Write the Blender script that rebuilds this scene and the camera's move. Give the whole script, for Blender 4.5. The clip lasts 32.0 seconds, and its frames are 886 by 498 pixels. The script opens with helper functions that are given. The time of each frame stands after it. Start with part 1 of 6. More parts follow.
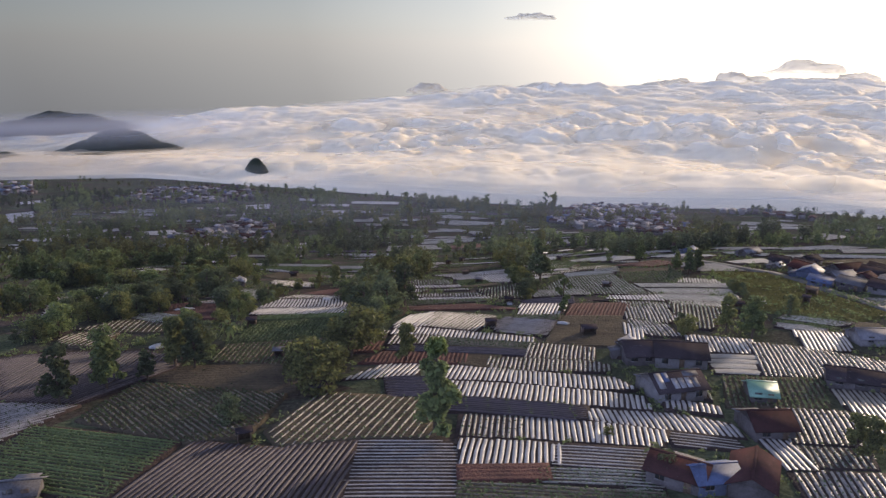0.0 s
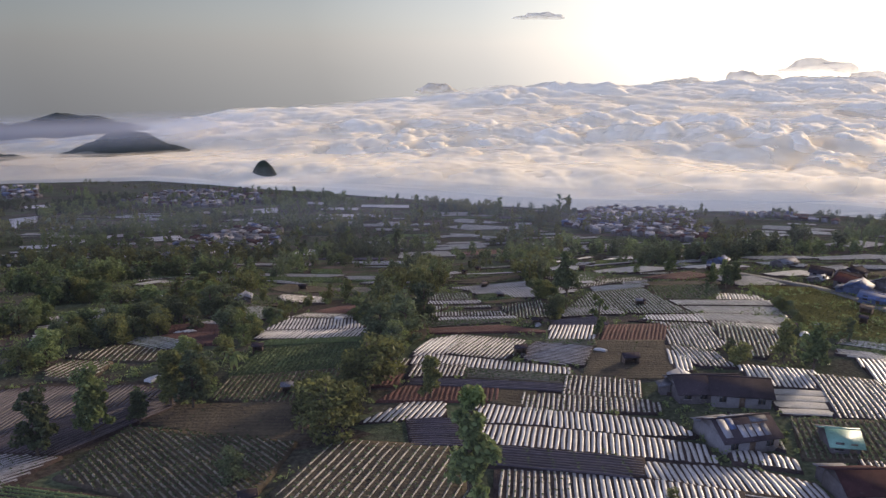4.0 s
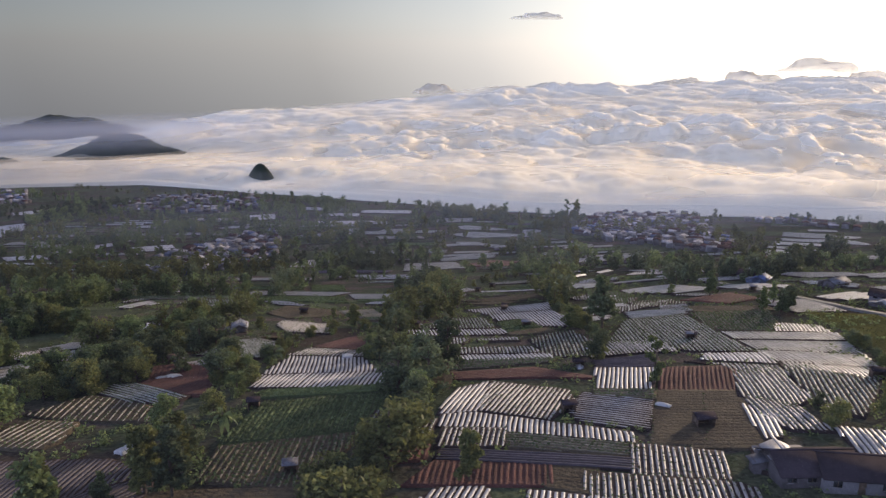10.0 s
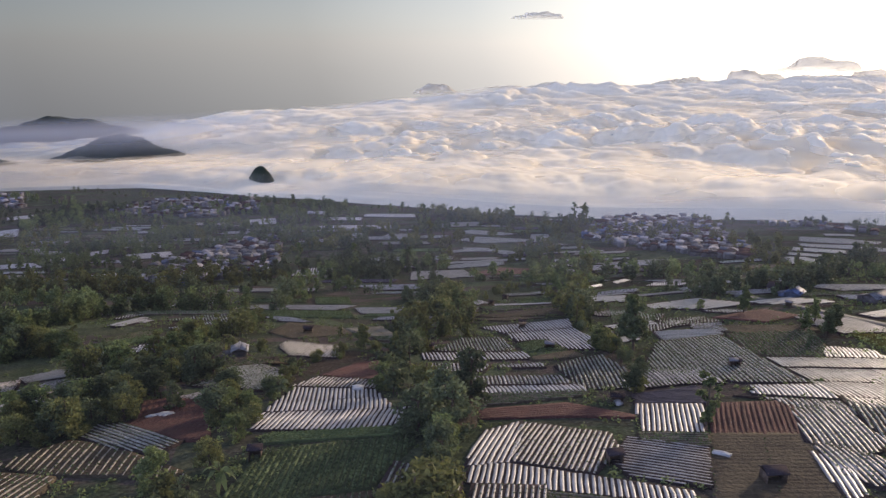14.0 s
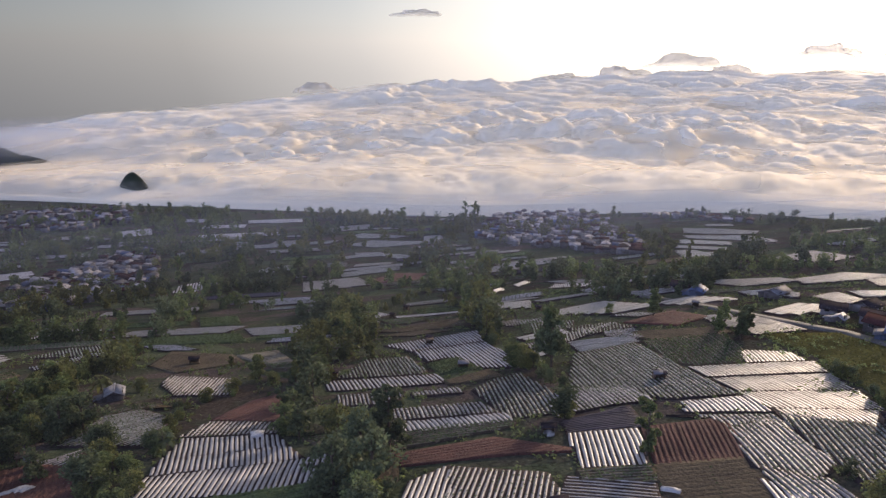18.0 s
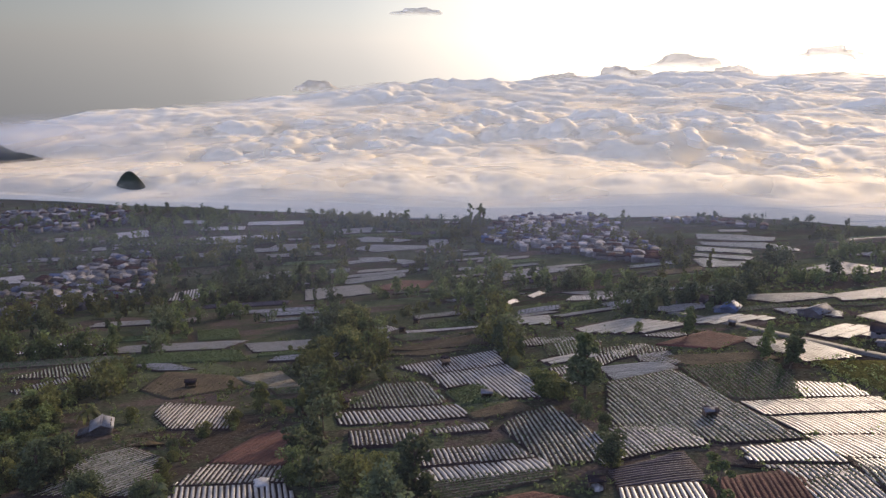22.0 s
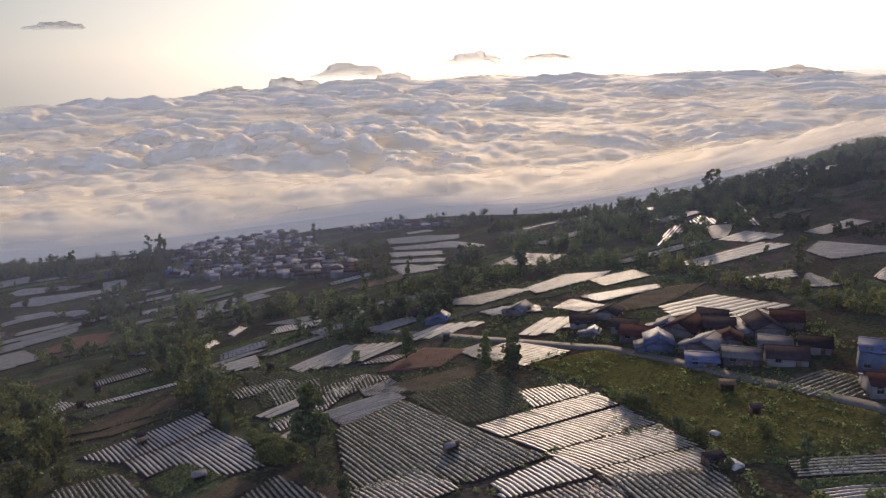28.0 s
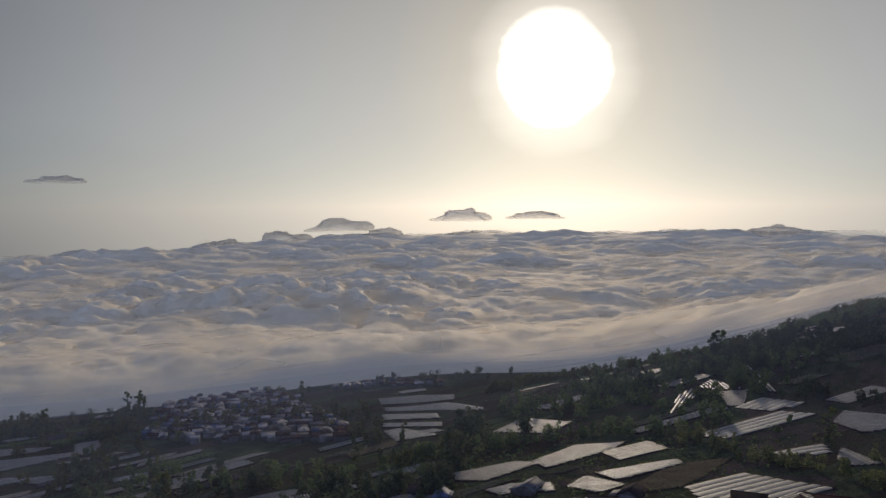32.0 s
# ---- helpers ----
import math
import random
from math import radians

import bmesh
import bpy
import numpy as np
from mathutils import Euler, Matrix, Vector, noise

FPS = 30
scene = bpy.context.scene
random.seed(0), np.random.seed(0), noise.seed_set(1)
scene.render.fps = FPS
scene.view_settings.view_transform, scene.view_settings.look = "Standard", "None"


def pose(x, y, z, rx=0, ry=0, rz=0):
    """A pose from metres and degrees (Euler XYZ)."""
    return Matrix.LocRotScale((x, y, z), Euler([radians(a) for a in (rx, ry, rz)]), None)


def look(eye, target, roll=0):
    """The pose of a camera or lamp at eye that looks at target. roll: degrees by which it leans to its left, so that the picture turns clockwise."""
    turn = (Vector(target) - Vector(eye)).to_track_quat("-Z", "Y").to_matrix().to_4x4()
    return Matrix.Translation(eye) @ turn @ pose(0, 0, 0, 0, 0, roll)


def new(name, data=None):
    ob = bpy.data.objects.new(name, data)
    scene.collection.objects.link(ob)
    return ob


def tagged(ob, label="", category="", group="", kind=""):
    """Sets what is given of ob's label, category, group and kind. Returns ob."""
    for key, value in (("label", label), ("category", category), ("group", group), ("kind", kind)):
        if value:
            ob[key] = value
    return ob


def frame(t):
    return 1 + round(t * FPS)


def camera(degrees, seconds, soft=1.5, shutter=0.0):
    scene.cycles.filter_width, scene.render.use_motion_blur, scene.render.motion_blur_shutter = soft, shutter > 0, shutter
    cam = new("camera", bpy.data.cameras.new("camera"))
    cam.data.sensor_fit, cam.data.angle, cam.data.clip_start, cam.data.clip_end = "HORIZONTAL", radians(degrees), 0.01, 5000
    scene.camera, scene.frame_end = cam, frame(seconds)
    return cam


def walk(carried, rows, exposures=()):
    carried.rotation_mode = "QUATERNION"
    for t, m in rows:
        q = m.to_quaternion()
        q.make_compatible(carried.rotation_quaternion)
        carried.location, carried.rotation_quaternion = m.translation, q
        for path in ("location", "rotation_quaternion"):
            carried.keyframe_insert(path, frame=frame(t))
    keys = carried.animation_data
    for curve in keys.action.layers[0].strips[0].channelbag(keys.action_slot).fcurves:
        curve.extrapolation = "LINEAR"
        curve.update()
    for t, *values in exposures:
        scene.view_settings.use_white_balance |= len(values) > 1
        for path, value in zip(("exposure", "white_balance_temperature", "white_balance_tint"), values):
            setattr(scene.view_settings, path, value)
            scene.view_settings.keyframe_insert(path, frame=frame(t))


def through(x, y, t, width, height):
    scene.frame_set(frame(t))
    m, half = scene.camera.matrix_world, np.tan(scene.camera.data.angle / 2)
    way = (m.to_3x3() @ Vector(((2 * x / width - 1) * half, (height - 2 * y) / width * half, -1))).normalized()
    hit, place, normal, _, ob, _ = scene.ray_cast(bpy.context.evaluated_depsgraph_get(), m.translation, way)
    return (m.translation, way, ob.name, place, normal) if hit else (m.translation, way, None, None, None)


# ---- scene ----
cam = camera(60.19, 32.0, soft=1.4)


def view(x, y, z, yaw, pitch, roll):
    """A flown camera: place, heading to the left of north, tilt upwards and lean, in degrees."""
    return pose(x, y, z, 0, 0, yaw) @ pose(0, 0, 0, 90 + pitch) @ pose(0, 0, 0, 0, 0, roll)


walk(cam, [
    (0, view(0.02, 0.00, 63.27, -11.727, -15.092, 0.644)),
    (0.5, view(-0.05, 2.10, 63.21, -11.698, -15.103, 0.635)),
    (1, view(-0.09, 4.26, 63.12, -11.459, -15.079, 0.589)),
    (1.5, view(-0.11, 6.43, 63.04, -11.366, -15.075, 0.582)),
    (2, view(-0.13, 8.50, 63.02, -11.368, -15.065, 0.499)),
    (2.5, view(-0.12, 10.48, 63.02, -11.419, -15.080, 0.467)),
    (3, view(-0.10, 12.47, 63.02, -11.548, -15.058, 0.429)),
    (3.5, view(-0.09, 14.53, 63.06, -11.442, -15.081, 0.399)),
    (5.5, view(-0.12, 23.28, 62.42, -9.887, -15.132, 0.278)),
    (6, view(-0.22, 25.86, 62.37, -9.740, -15.150, 0.252)),
    (6.5, view(-0.30, 28.19, 62.39, -10.009, -15.170, 0.255)),
    (7, view(-0.39, 30.43, 62.42, -10.440, -15.178, 0.292)),
    (7.5, view(-0.47, 32.67, 62.39, -10.704, -15.151, 0.290)),
    (8, view(-0.53, 34.85, 62.33, -10.821, -15.143, 0.295)),
    (8.5, view(-0.59, 36.99, 62.27, -10.910, -15.119, 0.290)),
    (9, view(-0.69, 39.12, 62.25, -11.057, -15.100, 0.261)),
    (9.5, view(-0.79, 41.30, 62.21, -11.200, -15.104, 0.302)),
    (10, view(-0.88, 43.47, 62.14, -11.347, -15.062, 0.284)),
    (10.5, view(-0.98, 45.56, 62.09, -11.399, -15.019, 0.263)),
    (11, view(-1.09, 47.65, 62.03, -11.335, -15.022, 0.278)),
    (11.5, view(-1.21, 49.77, 61.96, -11.074, -15.019, 0.261)),
    (12, view(-1.33, 51.93, 61.93, -10.842, -15.041, 0.228)),
    (12.5, view(-1.36, 54.08, 61.87, -10.719, -15.032, 0.218)),
    (13, view(-1.38, 56.20, 61.84, -10.803, -15.027, 0.168)),
    (13.5, view(-1.49, 58.31, 61.89, -11.024, -15.034, 0.162)),
    (14, view(-1.63, 60.48, 61.97, -11.331, -15.068, 0.144)),
    (14.5, view(-1.77, 62.71, 62.02, -12.622, -15.048, 0.188)),
    (16.5, view(-2.10, 70.72, 62.03, -14.508, -15.250, 0.060)),
    (17, view(-1.96, 72.76, 62.09, -17.692, -15.225, 0.093)),
    (17.5, view(-1.78, 74.83, 62.13, -19.503, -15.293, 0.075)),
    (18, view(-1.56, 76.82, 62.15, -20.083, -15.238, 0.027)),
    (18.5, view(-1.31, 78.83, 62.12, -20.316, -15.235, 0.010)),
    (19, view(-1.01, 81.16, 61.99, -19.537, -15.235, -0.052)),
    (19.5, view(-0.69, 83.67, 61.74, -15.474, -15.293, -0.155)),
    (20, view(-0.40, 86.12, 61.43, -13.133, -15.299, -0.202)),
    (20.5, view(-0.20, 88.57, 61.22, -9.129, -15.439, -0.197)),
    (21, view(-0.20, 90.86, 61.16, -7.218, -15.460, -0.223)),
    (21.5, view(-0.39, 92.81, 61.31, -10.812, -15.408, 0.126)),
    (22, view(-0.63, 94.53, 61.69, -20.220, -15.321, 0.427)),
    (22.5, view(-0.75, 96.22, 62.12, -26.141, -15.151, 0.568)),
    (23, view(-0.73, 97.85, 62.49, -33.550, -14.940, 0.448)),
    (23.5, view(-0.55, 99.37, 62.76, -38.208, -14.826, 0.325)),
    (24, view(-0.11, 100.85, 62.87, -41.655, -14.761, 0.150)),
    (24.5, view(0.54, 102.35, 62.82, -43.298, -14.731, -0.129)),
    (25, view(1.35, 103.82, 62.71, -43.834, -14.761, -0.366)),
    (25.5, view(2.33, 105.14, 62.55, -43.353, -14.736, -0.709)),
    (27.5, view(6.26, 111.04, 62.04, -43.610, -14.664, -1.008)),
    (28, view(7.19, 112.45, 62.04, -43.897, -14.637, -1.062)),
    (28.5, view(8.10, 113.84, 62.10, -44.178, -14.619, -1.186)),
    (29, view(9.05, 115.39, 62.16, -44.657, -14.325, -1.182)),
    (29.5, view(10.07, 117.06, 62.17, -45.161, -12.680, -1.100)),
    (30, view(11.06, 118.68, 62.22, -45.234, -9.984, -0.957)),
    (30.5, view(11.85, 120.28, 62.30, -45.208, -7.498, -0.686)),
    (31, view(12.53, 121.92, 62.39, -45.194, -4.814, -0.463)),
    (31.5, view(13.25, 123.55, 62.49, -45.021, -3.736, -0.392)),
    (32, view(13.98, 125.17, 62.64, -44.864, -3.209, -0.359)),
], exposures=[(0, 0.03, 6900, 14), (15, 0.05, 6900, 14), (19, -0.09, 6950, 16), (20.5, -0.03, 7000, 16), (22, 0.04, 7050, 15), (23, -0.19, 7100, 15), (24.5, -0.3, 7150, 16), (28.8, -0.36, 7250, 16), (30, -0.7, 7000, 16),
              (31, -1.25, 6650, 12), (31.6, -1.38, 6600, 11), (32, -1.4, 6600, 10)])

# ---- light: a low sun ahead on the right, in thin haze ----
SUN_AZ, SUN_EL = radians(52.9), radians(9.8)
SUN = Vector((math.sin(SUN_AZ) * math.cos(SUN_EL), math.cos(SUN_AZ) * math.cos(SUN_EL), math.sin(SUN_EL)))

world = bpy.data.worlds.new("sky")
scene.world = world
world.use_nodes = True
wn, wl = world.node_tree.nodes, world.node_tree.links
wn.clear()
sky = wn.new("ShaderNodeTexSky")
sky.sky_type, sky.sun_disc = "NISHITA", False
sky.sun_elevation, sky.sun_rotation = SUN_EL, SUN_AZ
sky.altitude, sky.air_density, sky.dust_density, sky.ozone_density = 1500, 1.0, 1.0, 3.0
pale = wn.new("ShaderNodeHueSaturation")
pale.inputs["Saturation"].default_value = 0.55
wl.new(sky.outputs[0], pale.inputs["Color"])
bg = wn.new("ShaderNodeBackground")
bg.inputs["Strength"].default_value = 0.046
w_out = wn.new("ShaderNodeOutputWorld")
wl.new(pale.outputs[0], bg.inputs["Color"])
# thin high cloud: bright round the sun, grey away from it
w_co = wn.new("ShaderNodeTexCoord")
w_dot = wn.new("ShaderNodeVectorMath")
w_dot.operation = "DOT_PRODUCT"
w_dot.inputs[1].default_value = SUN
wl.new(w_co.outputs["Generated"], w_dot.inputs[0])
w_arc = wn.new("ShaderNodeMath")
w_arc.operation = "ARCCOSINE"
wl.new(w_dot.outputs["Value"], w_arc.inputs[0])
w_wisp = wn.new("ShaderNodeTexNoise")
w_map = wn.new("ShaderNodeMapping")
w_map.inputs["Scale"].default_value = (2.0, 2.0, 7.0)
wl.new(w_co.outputs["Generated"], w_map.inputs["Vector"])
wl.new(w_map.outputs[0], w_wisp.inputs["Vector"])
w_wisp.inputs["Scale"].default_value, w_wisp.inputs["Detail"].default_value = 1.6, 6
w_bend = wn.new("ShaderNodeMath")
w_bend.operation = "MULTIPLY_ADD"
w_bend.inputs[1].default_value, w_bend.inputs[2].default_value = 0.05, -0.025
wl.new(w_wisp.outputs["Fac"], w_bend.inputs[0])
w_sum = wn.new("ShaderNodeMath")
w_sum.operation = "ADD"
wl.new(w_arc.outputs[0], w_sum.inputs[0])
wl.new(w_bend.outputs[0], w_sum.inputs[1])
w_unit = wn.new("ShaderNodeMath")
w_unit.operation = "DIVIDE"
w_unit.inputs[1].default_value = math.pi
wl.new(w_sum.outputs[0], w_unit.inputs[0])
glow = wn.new("ShaderNodeValToRGB")
stops = glow.color_ramp.elements
stops[0].position, stops[0].color = 0.0, (1, 0.98, 0.94, 1)
stops[1].position, stops[1].color = 1.0, (0.148, 0.19, 0.315, 1)
for deg, c in ((2.4, (0.85, 0.82, 0.75)), (4.2, (0.23, 0.208, 0.172)), (6.5, (0.140, 0.125, 0.100)), (12, (0.112, 0.106, 0.094)), (20, (0.098, 0.096, 0.090)), (30, (0.074, 0.0735, 0.072)),
               (40, (0.0395, 0.0418, 0.0450)), (52, (0.0205, 0.0222, 0.0252)), (70, (0.0112, 0.0127, 0.0156)), (79, (0.0112, 0.0134, 0.0178)), (95, (0.049, 0.064, 0.110)), (130, (0.098, 0.130, 0.225))):
    e = stops.new(deg / 180)
    e.color = (*c, 1)
wl.new(w_unit.outputs[0], glow.inputs["Fac"])
bg2 = wn.new("ShaderNodeBackground")
# the veil thins out upwards
w_sep = wn.new("ShaderNodeSeparateXYZ")
w_thin = wn.new("ShaderNodeMapRange")
w_thin.inputs["From Min"].default_value, w_thin.inputs["From Max"].default_value = 0.02, 0.34
w_thin.inputs["To Min"].default_value, w_thin.inputs["To Max"].default_value = 11.0, 6.0
wl.new(w_co.outputs["Generated"], w_sep.inputs[0])
wl.new(w_sep.outputs["Z"], w_thin.inputs["Value"])
wl.new(w_thin.outputs["Result"], bg2.inputs["Strength"])
wl.new(glow.outputs["Color"], bg2.inputs["Color"])
w_add = wn.new("ShaderNodeAddShader")
wl.new(bg.outputs[0], w_add.inputs[0])
wl.new(bg2.outputs[0], w_add.inputs[1])
wl.new(w_add.outputs[0], w_out.inputs["Surface"])

sun = new("sun", bpy.data.lights.new("sun", "SUN"))
sun.data.energy, sun.data.angle, sun.data.color = 4.0, radians(5.0), (1.0, 0.83, 0.63)
sun.matrix_world = look((0, 0, 0), -SUN)


# ---- materials ----
def material(name, base, dark, scale=1.0, rough=0.85, bump=0.3, spec=0.3, metal=0.0, vary=0.25, fine=8.0):
    """Base and darker colour mixed by a coarse and a fine noise, varied a little from object to object."""
    m = bpy.data.materials.new(name)
    m.use_nodes = True
    n, l = m.node_tree.nodes, m.node_tree.links
    b = n["Principled BSDF"]
    co = n.new("ShaderNodeTexCoord")
    geo = n.new("ShaderNodeNewGeometry")
    n1, n2 = n.new("ShaderNodeTexNoise"), n.new("ShaderNodeTexNoise")
    n1.inputs["Scale"].default_value, n1.inputs["Detail"].default_value = scale, 4
    n2.inputs["Scale"].default_value, n2.inputs["Detail"].default_value = scale * fine, 5
    for x in (n1, n2):
        l.new(geo.outputs["Position"], x.inputs["Vector"])
    add = n.new("ShaderNodeMath")
    add.operation = "ADD"
    l.new(n1.outputs["Fac"], add.inputs[0])
    l.new(n2.outputs["Fac"], add.inputs[1])
    ramp = n.new("ShaderNodeMapRange")
    ramp.inputs["From Min"].default_value, ramp.inputs["From Max"].default_value = 0.72, 1.28
    l.new(add.outputs[0], ramp.inputs["Value"])
    mix = n.new("ShaderNodeMix")
    mix.data_type = "RGBA"
    mix.inputs["A"].default_value, mix.inputs["B"].default_value = (*dark, 1), (*base, 1)
    l.new(ramp.outputs["Result"], mix.inputs["Factor"])
    info = n.new("ShaderNodeObjectInfo")
    span = n.new("ShaderNodeMapRange")
    span.inputs["To Min"].default_value, span.inputs["To Max"].default_value = 1 - vary, 1 + vary
    l.new(info.outputs["Random"], span.inputs["Value"])
    hsv = n.new("ShaderNodeHueSaturation")
    l.new(span.outputs["Result"], hsv.inputs["Value"])
    l.new(mix.outputs["Result"], hsv.inputs["Color"])
    l.new(hsv.outputs["Color"], b.inputs["Base Color"])
    bp = n.new("ShaderNodeBump")
    bp.inputs["Strength"].default_value, bp.inputs["Distance"].default_value = bump, 0.2 / max(scale, 0.2)
    l.new(n2.outputs["Fac"], bp.inputs["Height"])
    l.new(bp.outputs["Normal"], b.inputs["Normal"])
    b.inputs["Roughness"].default_value = rough
    b.inputs["Metallic"].default_value = metal
    b.inputs["Specular IOR Level"].default_value = spec
    return m


def ground_material():
    """Plots of grass, scrub and bare earth at the size of fields, with finer mottling."""
    m = bpy.data.materials.new("farmland")
    m.use_nodes = True
    n, l = m.node_tree.nodes, m.node_tree.links
    b = n["Principled BSDF"]
    geo = n.new("ShaderNodeNewGeometry")
    mp = n.new("ShaderNodeMapping")
    mp.inputs["Scale"].default_value, mp.inputs["Rotation"].default_value = (0.028, 0.07, 0.0), (0, 0, 0.2)
    l.new(geo.outputs["Position"], mp.inputs["Vector"])
    cell = n.new("ShaderNodeTexVoronoi")
    cell.inputs["Scale"].default_value = 1.0
    l.new(mp.outputs[0], cell.inputs["Vector"])
    sep = n.new("ShaderNodeSeparateColor")
    l.new(cell.outputs["Color"], sep.inputs[0])
    plot = n.new("ShaderNodeValToRGB")
    plot.color_ramp.interpolation = "CONSTANT"
    e = plot.color_ramp.elements
    e[0].position, e[0].color = 0.0, (0.074, 0.080, 0.052, 1)
    e[1].position, e[1].color = 0.25, (0.068, 0.064, 0.049, 1)
    for at, c in ((0.5, (0.092, 0.073, 0.066)), (0.68, (0.086, 0.100, 0.060)), (0.85, (0.062, 0.050, 0.040))):
        k = e.new(at)
        k.color = (*c, 1)
    l.new(sep.outputs[0], plot.inputs["Fac"])
    n1, n2 = n.new("ShaderNodeTexNoise"), n.new("ShaderNodeTexNoise")
    n1.inputs["Scale"].default_value, n1.inputs["Detail"].default_value = 0.12, 5
    n2.inputs["Scale"].default_value, n2.inputs["Detail"].default_value = 1.3, 6
    for x in (n1, n2):
        l.new(geo.outputs["Position"], x.inputs["Vector"])
    r = n.new("ShaderNodeMapRange")
    r.inputs["From Min"].default_value, r.inputs["From Max"].default_value = 0.46, 0.66
    l.new(n1.outputs["Fac"], r.inputs["Value"])
    mix = n.new("ShaderNodeMix")
    mix.data_type = "RGBA"
    mix.inputs["B"].default_value = (0.048, 0.060, 0.036, 1)
    l.new(plot.outputs[0], mix.inputs["A"])
    l.new(r.outputs[0], mix.inputs["Factor"])
    fine = n.new("ShaderNodeMapRange")
    fine.inputs["From Min"].default_value, fine.inputs["From Max"].default_value = 0.3, 0.7
    fine.inputs["To Min"].default_value, fine.inputs["To Max"].default_value = 0.55, 1.4
    l.new(n2.outputs["Fac"], fine.inputs["Value"])
    hsv = n.new("ShaderNodeHueSaturation")
    l.new(fine.outputs[0], hsv.inputs["Value"])
    l.new(mix.outputs["Result"], hsv.inputs["Color"])
    l.new(hsv.outputs[0], b.inputs["Base Color"])
    bp = n.new("ShaderNodeBump")
    bp.inputs["Strength"].default_value, bp.inputs["Distance"].default_value = 0.7, 0.4
    l.new(n2.outputs["Fac"], bp.inputs["Height"])
    l.new(bp.outputs[0], b.inputs["Normal"])
    b.inputs["Roughness"].default_value = 0.95
    b.inputs["Specular IOR Level"].default_value = 0.0
    return m


GROUND = ground_material()
WOODED = material("wooded slope", (0.034, 0.044, 0.030), (0.014, 0.020, 0.014), 0.03, 0.95, 0.8, vary=0.0)
MEADOW = material("yellow-green grass", (0.13, 0.128, 0.045), (0.062, 0.060, 0.026), 0.12, 1.0, 0.6, 0.0, vary=0.0, fine=12)
ROAD = material("grey road", (0.13, 0.125, 0.125), (0.08, 0.078, 0.078), 0.3, 0.8, 0.2, vary=0.0)
GRASS = material("grass", (0.078, 0.10, 0.04), (0.045, 0.055, 0.026), 0.2, 0.9, 0.5, vary=0.1)
SOIL = material("dark volcanic soil", (0.058, 0.041, 0.040), (0.030, 0.022, 0.022), 0.25, 0.95, 0.6, 0.1)
FALLOW = material("trodden fallow soil", (0.105, 0.085, 0.058), (0.055, 0.044, 0.034), 0.2, 0.95, 0.5, 0.05)
RED_SOIL = material("red tilled soil", (0.125, 0.050, 0.040), (0.070, 0.030, 0.026), 0.3, 0.95, 0.6)
PLASTIC = material("silver mulch film", (0.455, 0.435, 0.45), (0.28, 0.265, 0.275), 0.5, 0.46, 0.25, 0.4, vary=0.12)
SHEET = material("glossy film", (0.30, 0.285, 0.27), (0.175, 0.165, 0.155), 0.3, 0.40, 0.25, 0.55, vary=0.12)
OLD_PLASTIC = material("worn dusty mulch film", (0.41, 0.388, 0.395), (0.20, 0.182, 0.185), 0.9, 0.5, 0.3, 0.3, vary=0.15)
VIOLET_PLASTIC = material("dull mulch film", (0.085, 0.069, 0.090), (0.045, 0.037, 0.048), 0.7, 0.55, 0.3, 0.25, vary=0.15)
DUST_FILM = material("dusty tan film", (0.30, 0.275, 0.25), (0.17, 0.15, 0.135), 0.35, 0.5, 0.3, 0.4, vary=0.12)
NET = material("shade netting", (0.34, 0.33, 0.32), (0.22, 0.21, 0.20), 0.4, 0.6, 0.4, 0.3, vary=0.1)
PALE_SOIL = material("dry pale soil", (0.24, 0.215, 0.17), (0.12, 0.10, 0.075), 0.9, 0.9, 0.5, 0.1)
WHITE_SHEET = material("white plastic sheet", (0.52, 0.51, 0.53), (0.34, 0.33, 0.34), 1.5, 0.5, 0.4, 0.4, vary=0.1)
CROP_BED = material("weed-grown film", (0.40, 0.395, 0.385), (0.15, 0.15, 0.12), 0.9, 0.6, 0.4, 0.2, vary=0.15)
CROP = material("leafy crop", (0.13, 0.175, 0.07), (0.065, 0.095, 0.035), 0.8, 0.8, 0.5, vary=0.2)
BARK = material("bark", (0.13, 0.10, 0.075), (0.06, 0.045, 0.035), 2.0, 0.95, 0.6)
PLASTER = material("worn plaster", (0.13, 0.115, 0.125), (0.07, 0.062, 0.066), 0.6, 0.85, 0.2, vary=0.3)
PALE_PLASTER = material("pale painted plaster", (0.22, 0.21, 0.23), (0.13, 0.125, 0.135), 0.6, 0.85, 0.2, vary=0.2)
BLUE_PLASTER = material("blue painted plaster", (0.09, 0.115, 0.19), (0.05, 0.062, 0.10), 0.6, 0.85, 0.2, vary=0.2)
WOOD = material("weathered boards", (0.16, 0.11, 0.08), (0.08, 0.055, 0.04), 2.0, 0.8, 0.4)
GLASS = material("dark window glass", (0.04, 0.045, 0.05), (0.03, 0.03, 0.035), 1.0, 0.15, 0.0, 0.6)
DARK_TILE = material("dark weathered tiles", (0.052, 0.041, 0.050), (0.030, 0.025, 0.031), 0.8, 0.9, 0.4, 0.02)
RED_TILE = material("dark red tiles", (0.07, 0.03, 0.032), (0.038, 0.02, 0.022), 0.8, 0.9, 0.4, 0.02)
TIN = material("grey tin", (0.17, 0.17, 0.20), (0.09, 0.09, 0.11), 0.5, 0.75, 0.2, 0.15, 0.05)
PALE_ROOF = material("pale weathered roofing", (0.44, 0.425, 0.46), (0.26, 0.25, 0.275), 0.5, 0.85, 0.2, 0.1)
